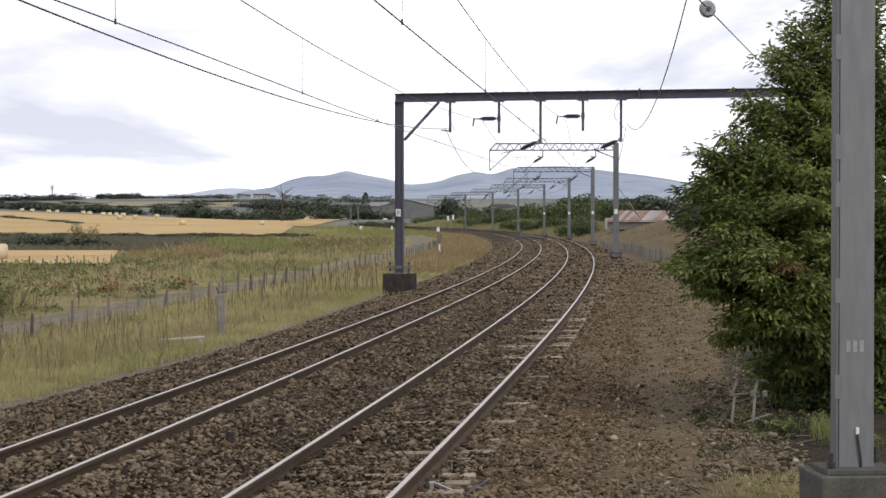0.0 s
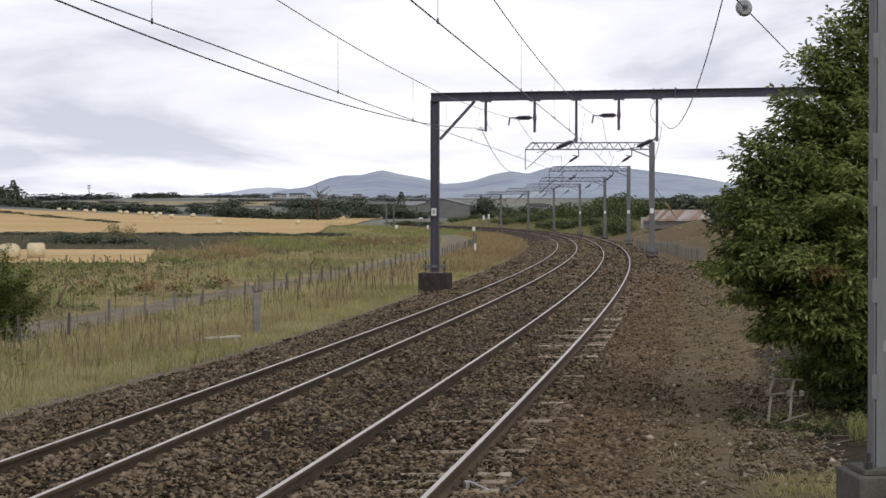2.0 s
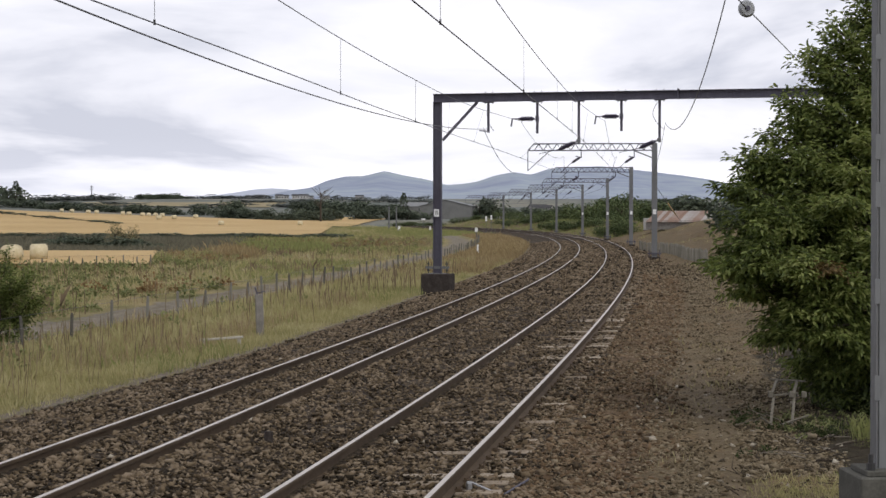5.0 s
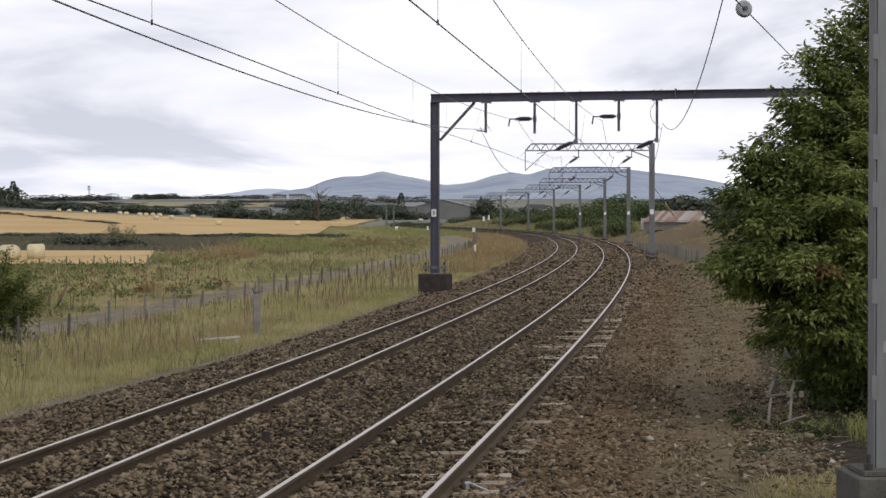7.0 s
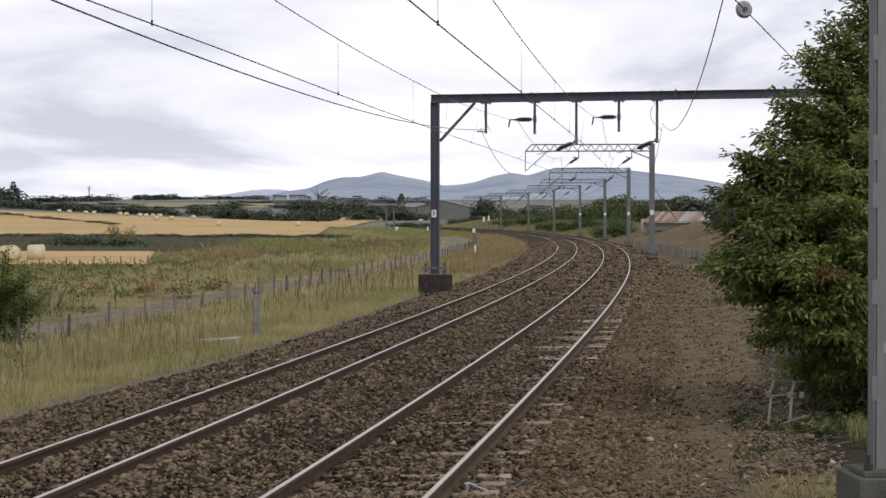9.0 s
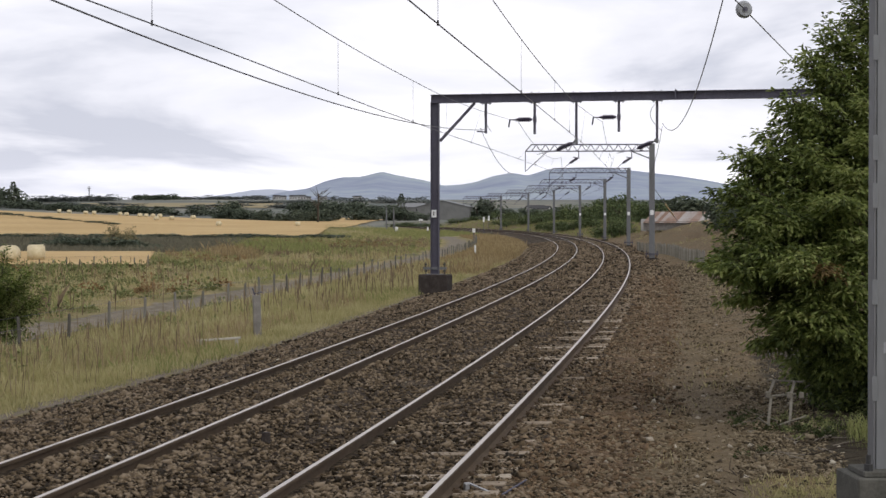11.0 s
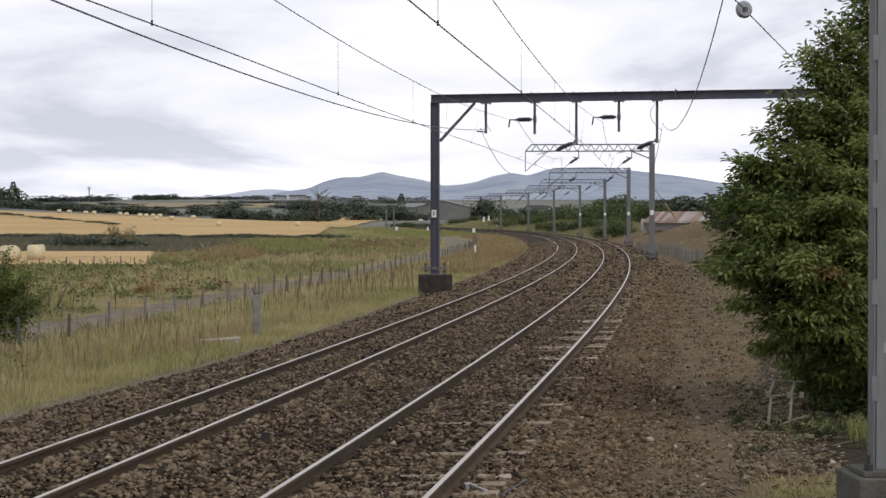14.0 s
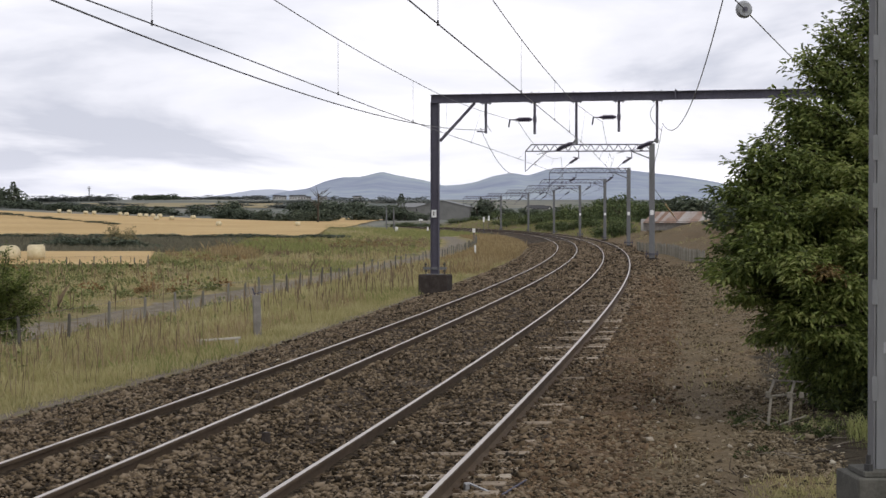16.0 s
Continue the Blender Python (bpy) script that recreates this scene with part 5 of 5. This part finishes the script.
grass("verge_grass", *strewn(20000, 26, 130, 1.7, -8.6, -5.4, 61), 9, 0.15, 0.0046, STRAW, "short dry tawny grass on the verge", 1, 0.22)
grass("verge_grass", *strewn(15000, 28, 130, 1.7, -10.9, -7.6, 72), 8, 0.26, 0.0042, STRAW, "tall dry tawny grass along the fence", 12, 0.2)
grass("verge_grass", *strewn(6000, 26, 120, 1.7, -11.5, -5.2, 62, 0.25, 0.14), 10, 0.20, 0.004, GREEN, "green grass clumps on the verge", 2, 0.25)
grass("meadow_grass", *strewn(17000, 45, 380, 1.6, -70, -14.6, 63), 9, 0.30, 0.006, STRAW, "rough tawny meadow grass beyond the fence", 3, 0.25)
grass("meadow_grass", *strewn(16000, 45, 380, 1.6, -70, -14.2, 64, 0.10, -0.06), 9, 0.36, 0.007, GREEN, "green weeds in patches across the meadow", 4, 0.3)
grass("meadow_grass", *strewn(7000, 370, 560, 1.0, -100, -6, 78), 7, 0.40, 0.010, STRAW, "rough tawny grass beyond the meadow", 18, 0.25, 0.4)
grass("bank_grass", *strewn(3000, 50, 260, 1.4, 6.5, 26, 65, 0.1, 0.08), 7, 0.16, 0.007, STRAW, "dry grass on the bank beside the path", 5)
RUSSET = material("russet_dry_grass", [(0.19, 0.145, 0.072), (0.29, 0.215, 0.112), (0.39, 0.31, 0.175)], 0.9, 0, 0.08, 2, 0, island=0.5, trans=0.25)
grass("bank_grass", *strewn(6500, 100, 300, 1.0, -10.2, -5.0, 66), 8, 0.34, 0.008, RUSSET, "russet dry grass inside the far curve", 6, 0.25)
grass("bank_grass", *strewn(7000, 230, 470, 1.0, 4.6, 40, 73), 6, 0.35, 0.012, GREEN, "green grass beyond the far curve", 13, 0.25)
grass("bank_grass", *strewn(4000, 300, 470, 1.0, -20, -5, 74), 7, 0.35, 0.009, GREEN, "green grass beyond the far curve", 14, 0.25)
grass("path_weeds", *strewn(1200, 19.8, 45, 1.3, 6.3, 10, 67, 0.6, 0.15), 8, 0.10, 0.005, GREEN, "low green weeds at the foot of the tree", 7)
grass("path_weeds", *strewn(900, 18.2, 20.6, 1.0, 5.5, 7.0, 68, 0.9, -0.05), 14, 0.075, 0.003, STRAW, "yellowing grass beside the mast footing", 8)
grass("path_weeds", *strewn(300, 17, 45, 1.4, 4.2, 6.6, 69, 0.5, 0.1), 6, 0.10, 0.006, STRAW, "sparse dry weeds on the dirt path", 9)
grass("path_weeds", *strewn(42, 22.8, 24.4, 1.0, 6.72, 7.15, 75), 14, 0.24, 0.003, GREEN, "tall green grass beside the mast", 15, 0.2, 0.1)
grass("path_weeds", *strewn(420, 48, 105, 1.0, 5.6, 8.5, 79, 0.2, 0.0), 8, 0.15, 0.004, STRAW, "sparse tall dry grass at the foot of the bank", 19, 0.25, 0.2)
grass("path_weeds", *strewn(260, 48, 90, 1.0, 6.4, 9.0, 80, 0.2, 0.05), 10, 0.22, 0.004, GREEN, "green weeds at the foot of the bank", 20, 0.3, 0.2)
rg = np.random.default_rng(31)
ty = rg.uniform(186, 222, 1500)
grass("meadow_grass", ty, (rg.uniform(425, 575, 1500) - 784) * ty / F - np.interp(ty, AY, AX), 9, 0.55, 0.008, GREEN, "bright green rank grass at the meadow's end", 33, 0.3, 0.4)
ty = rg.uniform(160, 196, 500)
weeds_at = (rg.normal(408, 18, 500) - 784) * ty / F - np.interp(ty, AY, AX)
grass("brown_weeds", ty, weeds_at, 9, 0.6, 0.008, RUSSET, "rust brown weeds gone to seed at the meadow's end", 34, 0.25, 0.4)
SEED = material("brown_seed_heads", [(0.22, 0.165, 0.09), (0.31, 0.24, 0.135), (0.40, 0.325, 0.20)], 0.9, 0, 0.3, 3, 0, island=0.6, trans=0.2)
grass("seed_grass", *strewn(6000, 27, 130, 1.7, -10.9, -6.4, 76, 0.2, 0.0), 7, 0.32, 0.0024, SEED, "brown seeding grass stems over the verge", 16, 0.12)
grass("seed_grass", *strewn(6500, 45, 300, 1.5, -60, -14.4, 77, 0.09, 0.0), 7, 0.42, 0.006, SEED, "brown seeding grass stems over the meadow", 17, 0.15)
grass("brown_weeds", *strewn(5200, 60, 260, 1.4, -45, -15, 70, 0.07, 0.20), 7, 0.5, 0.011, DOCK, "russet weeds gone to seed in the meadow", 10)

DARKWEED = material("grey_brown_weeds", [(0.085, 0.082, 0.058), (0.13, 0.122, 0.09), (0.18, 0.17, 0.122)], 0.9, 0, 0.05, 1.5, 0, island=0.5)
wy, wo = np.meshgrid(np.linspace(187, 314, 90), np.linspace(-0.26, -0.105, 80))
wo = wo * np.random.default_rng(5).normal(1.0, 0.05, wo.shape)
wy, wo = (wy + np.random.default_rng(3).normal(0, 0.8, wy.shape)).ravel(), (wo * wy).ravel()
grass("dark_weeds", wy, wo - np.interp(wy, AY, AX), 8, 0.42, 0.010, DARKWEED, "dark brown weeds between the stubble strips", 11, 0.4, 0.5)


def docks(n, y0, y1, o0, o1, seed, label):
    """Upright stems with narrow seed heads."""
    rng = np.random.default_rng(seed)
    y, o = strewn(n, y0, y1, 1.5, o0, o1, seed, 0.3, -0.1)
    x = np.interp(y, AY, AX) + o
    N = len(y)
    z = ground_z(x, y) - 0.03
    h = rng.uniform(0.45, 1.0, N)
    w = 0.006 * np.clip(y / 40, 0.7, 2.0)
    lx = rng.normal(0, 0.06, N)
    V = np.stack([np.stack([x - w, y, z], -1), np.stack([x + w, y, z], -1), np.stack([x + lx * 0.6 + w, y, z + h * 0.6], -1),
                  np.stack([x + lx * 0.6 - w, y, z + h * 0.6], -1), np.stack([x + lx * 0.8 + w * 2, y, z + h * 0.75], -1),
                  np.stack([x + lx * 0.8 - w * 2, y + w, z + h * 0.75], -1), np.stack([x + lx, y, z + h], -1)], 1)
    T = (np.array([(0, 1, 2), (0, 2, 3), (3, 2, 4), (3, 4, 5), (5, 4, 6)])[None] + (np.arange(N) * 7)[:, None, None]).reshape(-1, 3)
    return tagged(new("dock_stems", tri_mesh("dock_stems", V.reshape(-1, 3), T, DOCK)), label, "weeds", kind="stuff")


docks(620, 28, 110, -10.8, -5.8, 81, "brown dock stems standing in the verge grass")
docks(900, 60, 200, -40, -14, 82, "brown weed stems standing in the meadow")


def weeds(name, y, o, per, size, mat, label, seed):
    """Low clumps of broad leaves standing among the grass."""
    rng = np.random.default_rng(seed)
    x = np.interp(y, AY, AX) + o
    n = len(y)
    k = size * rng.lognormal(0, 0.35, n)
    d = rng.normal(size=(n, per, 3))
    d[..., 2] = np.abs(d[..., 2]) * 0.9
    d /= np.linalg.norm(d, axis=2)[..., None]
    P = np.stack([x, y, ground_z(x, y)], -1)[:, None] + d * (k[:, None] * rng.uniform(0.5, 1.0, (n, per)))[..., None]
    P, D = P.reshape(-1, 3), (d + rng.normal(0, 0.5, d.shape)).reshape(-1, 3)
    V, T = leaves(P, D, np.array([0, 0, 1.0]) + rng.normal(0, 0.4, P.shape), size * 0.42, size * 0.13, rng)
    return tagged(new(name, tri_mesh(name, V, T, mat)), label, "weeds", kind="stuff")


WEEDGREEN = leaf_mat("meadow_weed_leaf", [(0.125, 0.145, 0.058), (0.19, 0.21, 0.085), (0.27, 0.28, 0.125)], 0.8, 0.3)
WEEDRUST = leaf_mat("rusty_weed_leaf", [(0.15, 0.085, 0.04), (0.23, 0.14, 0.065), (0.30, 0.205, 0.10)], 0.85, 0.2)
weeds("weed_clumps", *strewn(1500, 48, 360, 1.4, -60, -14.5, 91, 0.06, -0.1), 55, 0.36, WEEDGREEN, "clumps of green broad-leaved weeds in the meadow", 21)
weeds("weed_clumps", *strewn(900, 80, 260, 1.2, -45, -15.5, 92, 0.05, 0.08), 50, 0.36, WEEDRUST, "rusty brown dock clumps in the meadow", 22)
weeds("weed_clumps", *strewn(120, 110, 128, 1.0, -42, -26, 93), 50, 0.42, WEEDGREEN, "clumps of green broad-leaved weeds in the meadow", 23)
weeds("weed_clumps", *strewn(130, 38, 75, 1.0, -11.5, -8.6, 94, 0.3, 0.0), 60, 0.26, WEEDGREEN, "clumps of green broad-leaved weeds by the fence", 24)
weeds("weed_clumps", *strewn(80, 19.5, 27, 1.0, 5.8, 7.4, 95, 0.6, 0.05), 40, 0.09, WEEDGREEN, "low green weeds under the tree", 25)
# leaf tones lowered to paint in the deep shade under the tree
SHADELEAF = leaf_mat("shaded_undergrowth_leaf", [(0.022, 0.032, 0.012), (0.045, 0.06, 0.02), (0.075, 0.092, 0.035)], 0.85, 0.2)
weeds("undergrowth", *strewn(150, 26.5, 32, 1.0, 6.9, 11, 96), 70, 0.22, SHADELEAF, "dark tangled undergrowth at the foot of the tree", 26)
weeds("undergrowth", *strewn(60, 20.2, 23, 1.0, 6.8, 9, 97, 0.5, 0.0), 60, 0.13, SHADELEAF, "dark low undergrowth behind the mast", 27)
weeds("undergrowth", *strewn(90, 22, 30, 1.0, 5.3, 6.6, 98, 0.8, 0.0), 40, 0.10, SHADELEAF, "small dark weeds among the rubble", 28)
# ---------------------------------------------------------------- fences, bales and trackside clutter
POSTWOOD = material("grey_weathered_post", [(0.085, 0.08, 0.068), (0.145, 0.137, 0.118), (0.21, 0.20, 0.175)], 0.95, scale=4, fine=40, rand=0.5, stretch=(1, 1, 0.2))
BALE = material("straw_bale", [(0.46, 0.39, 0.23), (0.60, 0.52, 0.34), (0.70, 0.63, 0.46)], 0.95, scale=3, fine=25, bump=0.5, dist=0.03)
PALEWOOD = material("bleached_timber", [(0.14, 0.12, 0.095), (0.24, 0.21, 0.17)], 0.9, scale=3, fine=30, stretch=(0.2, 1, 1))


def post_mesh(w, h, mat):
    bm = bmesh.new()
    tube(bm, (0, 0, -0.3), (0, 0, h - 0.06), w / 2, 7, w / 2 * 0.92)
    tube(bm, (0, 0, h - 0.06), (0, 0, h), w / 2 * 0.92, 7, w / 2 * 0.5)
    me = bpy.data.meshes.new("post")
    bm.to_mesh(me)
    bm.free()
    me.materials.append(mat)
    return me


def fence(places, post_me, h, strands, label, lean, seed):
    rng = random.Random(seed)
    g = empty("fence", None, label, "fence")
    for x, y in places:
        share("post", post_me, g, pose(x, y, gz(x, y) + rng.uniform(-0.28, 0.0), rng.uniform(-lean, lean), rng.uniform(-lean, lean), rng.uniform(0, 90)))
    for k in range(strands):
        z = h * (0.95 - 0.3 * k)
        vs, fs = sweep([(x, y, gz(x, y) + z) for x, y in places], 0.004, 4)
        mesh_ob("wire", vs, fs, WIREM, g)
    return g


POST, SHORT = post_mesh(0.085, 0.98, POSTWOOD), post_mesh(0.10, 0.85, POSTWOOD)
line, y = [], 40.0
while y < 240:
    p = along(y, -10.3)
    line.append((p.x, p.y))
    y += (3.3 if y < 62 else 2.55) + 0.3 * math.sin(y * 3.7)
fence(line, POST, 0.92, 3, "post and wire fence of grey timber along the verge", 3, 3)
fence([(plan(c, 126 + 0.02 * c), 126 + 0.02 * c) for c in range(70, 275, 24)], SHORT, 0.8, 1, "short post and wire fence beside the stubble", 2, 4)

PALEPOST = material("bleached_grey_paling", [(0.13, 0.122, 0.10), (0.19, 0.18, 0.15), (0.25, 0.235, 0.20)], 0.95, scale=4, fine=40, rand=0.4, stretch=(1, 1, 0.2))


def paling(a, b, label):
    """Upright pales on two wires between two points of the plan."""
    g = empty("paling_fence", None, label, "fence")
    rng = random.Random(6)
    bm = bmesh.new()
    box(bm, -0.04, 0.04, -0.015, 0.015, -0.1, 0.72, 0.006)
    bmesh.ops.create_cone(bm, cap_ends=True, segments=4, radius1=0.04, radius2=0.008, depth=0.1, matrix=Matrix.Translation((0, 0, 0.77)))
    me = bpy.data.meshes.new("pale")
    bm.to_mesh(me)
    bm.free()
    me.materials.append(PALEPOST)
    n = 150
    pts = []
    for i in range(n):
        t = i / (n - 1)
        x, y = a[0] + (b[0] - a[0]) * t + 0.5 * math.sin(t * 5), a[1] + (b[1] - a[1]) * t
        pts.append((x, y, gz(x, y)))
        if rng.random() < 0.9:
            share("pale", me, g, pose(x, y, gz(x, y) + rng.uniform(-0.12, 0.0), rng.uniform(-5, 5), rng.uniform(-6, 6), rng.uniform(-20, 20)))
    for h in (0.3, 0.6):
        vs, fs = sweep([(x, y, z + h) for x, y, z in pts], 0.006, 4)
        mesh_ob("wire", vs, fs, WIREM, g)


paling((plan(1128, 158), 158), (plan(1262, 104), 104), "weathered grey paling fence along the foot of the bank")


def concrete_post():
    x, y = plan(456, 50.5), 50.5
    g = empty("boundary_post", pose(x, y, gz(x, y), 1, -2, 10), "squat grey concrete post in the grass", "post")
    bm = bmesh.new()
    box(bm, -0.10, 0.10, -0.09, 0.09, -0.3, 1.08, 0.02)
    part("shaft", bm, CONCRETE, g)
    bm = bmesh.new()
    tube(bm, (-0.04, 0, 1.08), (-0.09, 0, 1.26), 0.02, 6)
    beam(bm, (-0.04, -0.02, 1.12), (0.16, -0.02, 1.16), 0.025)
    part("bracket", bm, DARKSTEEL, g)


concrete_post()

BLEACHED = material("pale_sunbleached_board", [(0.34, 0.31, 0.26), (0.48, 0.45, 0.39)], 0.9, scale=3, fine=30, stretch=(0.2, 1, 1))


def plank():
    x, y = plan(387, 46.9), 46.9
    g = empty("plank", pose(x, y, gz(x, y) + 0.10, 0, -4, 3), "bleached timber plank lying on short legs in the grass", "plank")
    bm = bmesh.new()
    box(bm, -0.52, 0.52, -0.09, 0.09, 0.06, 0.11, 0.006)
    part("board", bm, BLEACHED, g)
    for sx in (-0.42, 0.42):
        bm = bmesh.new()
        box(bm, sx - 0.04, sx + 0.04, -0.07, 0.07, -0.2, 0.06, 0.006)
        part("leg", bm, BLEACHED, g)


plank()


def bale_mesh():
    bm = bmesh.new()
    m = Matrix.Rotation(radians(90), 4, "Y")
    bmesh.ops.create_cone(bm, cap_ends=True, segments=22, radius1=0.66, radius2=0.66, depth=1.25, matrix=m)
    es = [e for e in bm.edges if abs(abs(e.verts[0].co.x) - 0.625) < 0.01 and abs(e.verts[0].co.x - e.verts[1].co.x) < 0.01]
    bmesh.ops.bevel(bm, geom=es, offset=0.09, segments=2, affect="EDGES")
    for v in bm.verts:
        k = 1 + 0.03 * noise.noise(v.co * 4)
        v.co.y *= k
        v.co.z *= k * 0.97
    me = bpy.data.meshes.new("bale")
    bm.to_mesh(me)
    bm.free()
    me.materials.append(BALE)
    me.polygons.foreach_set("use_smooth", [True] * len(me.polygons))
    return me


BALE_ME = bale_mesh()


def bale(col, y, turn):
    x = plan(col, y)
    ob = new("straw_bale", BALE_ME)
    ob.matrix_basis = pose(x, y, gz(x, y) + 0.12 + 0.60, 0, 0, turn)
    tagged(ob, "round pale golden straw bale lying on stubble", "bale", "bales in the fields")


for c, y, t in ((64, 146, 8), (16, 141, 60), (105, 652, 20), (123, 648, 70), (152, 630, 40), (167, 636, 0), (213, 622, 15), (224, 618, 60), (248, 600, 30), (259, 596, 10),
                (271, 604, 80), (283, 600, 25), (277, 548, 50), (304, 560, 0), (342, 588, 35), (387, 500, 20), (527, 505, 5)):
    bale(c, y, t)


def marker(col, y, w, h, z0, mat, label, box_top=0.0):
    """A small lineside post with a plate or box on it."""
    x = plan(col, y)
    zg = gz(x, y)
    g = empty("lineside_marker", pose(x, y, zg), label, "marker", "lineside markers")
    part("post", tube(bmesh.new(), (0, 0, -0.2), (0, 0, z0 + h), 0.04, 7), DARKSTEEL, g)
    bm = bmesh.new()
    box(bm, -w / 2, w / 2, -0.12, 0.0 - 0.045, z0, z0 + h, 0.008)
    part("plate", bm, mat, g, "white enamel plate")


marker(841, 150, 0.13, 0.62, 0.25, WHITE, "thin white lineside marker post in the grass")
marker(838.5, 200, 0.30, 0.42, 1.45, WHITE, "white square lineside board on a dark post")
marker(702, 380, 0.5, 0.75, 0.3, WHITE, "white lineside equipment board beyond the curve")
marker(757, 380, 0.35, 0.7, 0.25, WHITE, "white lineside equipment board beyond the curve")
marker(745, 400, 0.8, 0.3, 2.1, WHITE, "wide white board on a short post")
marker(856, 330, 0.3, 0.8, 1.9, WHITE, "white lineside board beyond the curve")
marker(865, 345, 0.3, 0.8, 1.9, WHITE, "white lineside board beyond the curve")


def stump():
    x, y = plan(469, 22.6), 22.6
    bm = bmesh.new()
    tube(bm, (0, 0, -0.1), (0.01, 0, 0.13), 0.055, 8, 0.05)
    ob = part("track_peg", bm, DARKCONC)
    ob.matrix_basis = pose(x, y, gz(x, y))
    tagged(ob, "short dark peg standing in the ballast", "peg")


stump()


OLDWOOD = material("dark_damp_timber", [(0.10, 0.09, 0.072), (0.18, 0.165, 0.135), (0.27, 0.25, 0.21)], 0.95, scale=3, fine=30)


def old_frame():
    """A broken timber frame lying against the foot of the tree."""
    x, y = plan(1381, 25.8), 25.8
    g = empty("timber_frame", pose(x, y, gz(x, y) - 0.02, 0, 0, -8) @ Matrix.Diagonal((0.95, 1, 0.95, 1)), "broken bleached timber frame propped on the stony ground", "frame")
    for a, b, w in (((-0.16, 0.0, 0.02), (-0.11, 0.25, 0.42), 0.05), ((0.13, 0.0, 0.02), (0.17, 0.25, 0.42), 0.05), ((-0.17, 0.22, 0.40), (0.22, 0.26, 0.44), 0.05),
                    ((-0.06, -0.12, 0.03), (0.36, 0.02, 0.16), 0.04), ((-0.3, -0.1, 0.14), (-0.12, 0.0, 0.0), 0.04),
                    ((-0.14, 0.30, 0.42), (-0.06, 0.62, 0.60), 0.05), ((0.16, 0.30, 0.42), (0.22, 0.62, 0.58), 0.05), ((-0.16, 0.6, 0.60), (0.34, 0.66, 0.57), 0.05)):
        part("bar", beam(bmesh.new(), a, b, w * 0.8, w * 0.5, 0.005), OLDWOOD, g)
    for sx in (-0.16, 0.13, 0.3):
        bm = bmesh.new()
        box(bm, sx - 0.035, sx + 0.035, 0.17, 0.24, 0.38, 0.47, 0.012)
        part("block", bm, OLDWOOD, g)


old_frame()


PALESTEEL = material("bright_worn_steel", [(0.28, 0.285, 0.29), (0.42, 0.425, 0.43)], 0.4, 0.5, 8, 40, 0)


def rail_lubricator():
    """A bent metal strap and a loose rod beside the rail."""
    c = along(19.6, GAP / 2 + 0.93)
    g = empty("metal_strap", pose(c.x, c.y, -0.17, 0, 0, 10), "bent pale metal strap clipped beside the rail", "strap")
    part("bracket", box(bmesh.new(), -0.035, 0.015, -0.05, 0.05, 0, 0.10, 0.01), PALESTEEL, g)
    part("strap", beam(bmesh.new(), (0, 0, 0.1), (0.22, -0.35, 0.02), 0.03, 0.012), PALESTEEL, g)
    bm = bmesh.new()
    tube(bm, (0.26, -0.4, 0.03), (0.68, 0.45, 0.05), 0.012, 6)
    part("rod", bm, DARKSTEEL, g)


rail_lubricator()


def debris():
    """Dead sticks under the tree and along the path."""
    rng = random.Random(8)
    for i in range(34):
        y = (19 + 12 * rng.random() ** 1.3) if i < 18 else rng.uniform(21.5, 24.5)
        x = plan(rng.uniform(1300, 1540) if i < 18 else rng.uniform(1400, 1490), y)
        l, a = rng.uniform(0.15, 0.6), rng.uniform(0, 6.28)
        bm = bmesh.new()
        r = rng.uniform(0.004, 0.009)
        tube(bm, (0, 0, 0), (l * 0.5, 0.03, rng.uniform(0, 0.05)), r, 5)
        tube(bm, (l * 0.5, 0.03, 0.02), (l, -0.02, rng.uniform(0, 0.12)), r, 5, r * 0.4)
        ob = part("dead_stick", bm, PALEWOOD if rng.random() < 0.4 else TWIG)
        ob.matrix_basis = pose(x, y, gz(x, y) + 0.03, 0, rng.uniform(-12, 4), math.degrees(a))
        tagged(ob, "dead broken stick lying on the ground under the tree", "stick", "dead sticks")


debris()


def stay():
    a, b = Vector((13.2, 125.8, 4.6)), Vector((23.2, 195, 1.9))
    g = empty("stay_wire", None, "taut mast stay wire with a pale yellow sleeve", "stay")
    part("rope", tube(bmesh.new(), a, b, 0.02, 6), WIREM, g)
    YEL = material("faded_yellow_sleeve", [(0.45, 0.30, 0.12), (0.55, 0.40, 0.2)], 0.7, scale=4, bump=0)
    part("sleeve", tube(bmesh.new(), a.lerp(b, 0.42), a.lerp(b, 0.75), 0.06, 8), YEL, g)


stay()


# ---------------------------------------------------------------- wind in the leaves
def motions():
    """Each leafy mass rocks about its foot, out of step with the rest."""
    for ob, foot, swing, seed in SWAY:
        rng = random.Random(seed)
        f1, f2, p1, p2, p3 = rng.uniform(0.28, 0.42), rng.uniform(0.6, 0.85), rng.uniform(0, 6.28), rng.uniform(0, 6.28), rng.uniform(0, 6.28)
        rows = []
        for i in range(41):
            t = i * 0.4
            gust = 0.7 + 0.3 * math.sin(0.55 * t + 0.6)
            a = swing * gust * (0.7 * math.sin(6.283 * f1 * t + p1) + 0.4 * math.sin(6.283 * f2 * t + p2))
            b = swing * gust * 0.6 * math.sin(6.283 * f1 * 1.3 * t + p3)
            rows.append((t, pose(foot.x, foot.y, foot.z, b, a, 0.5 * b)))
        walk(ob, rows)


motions()
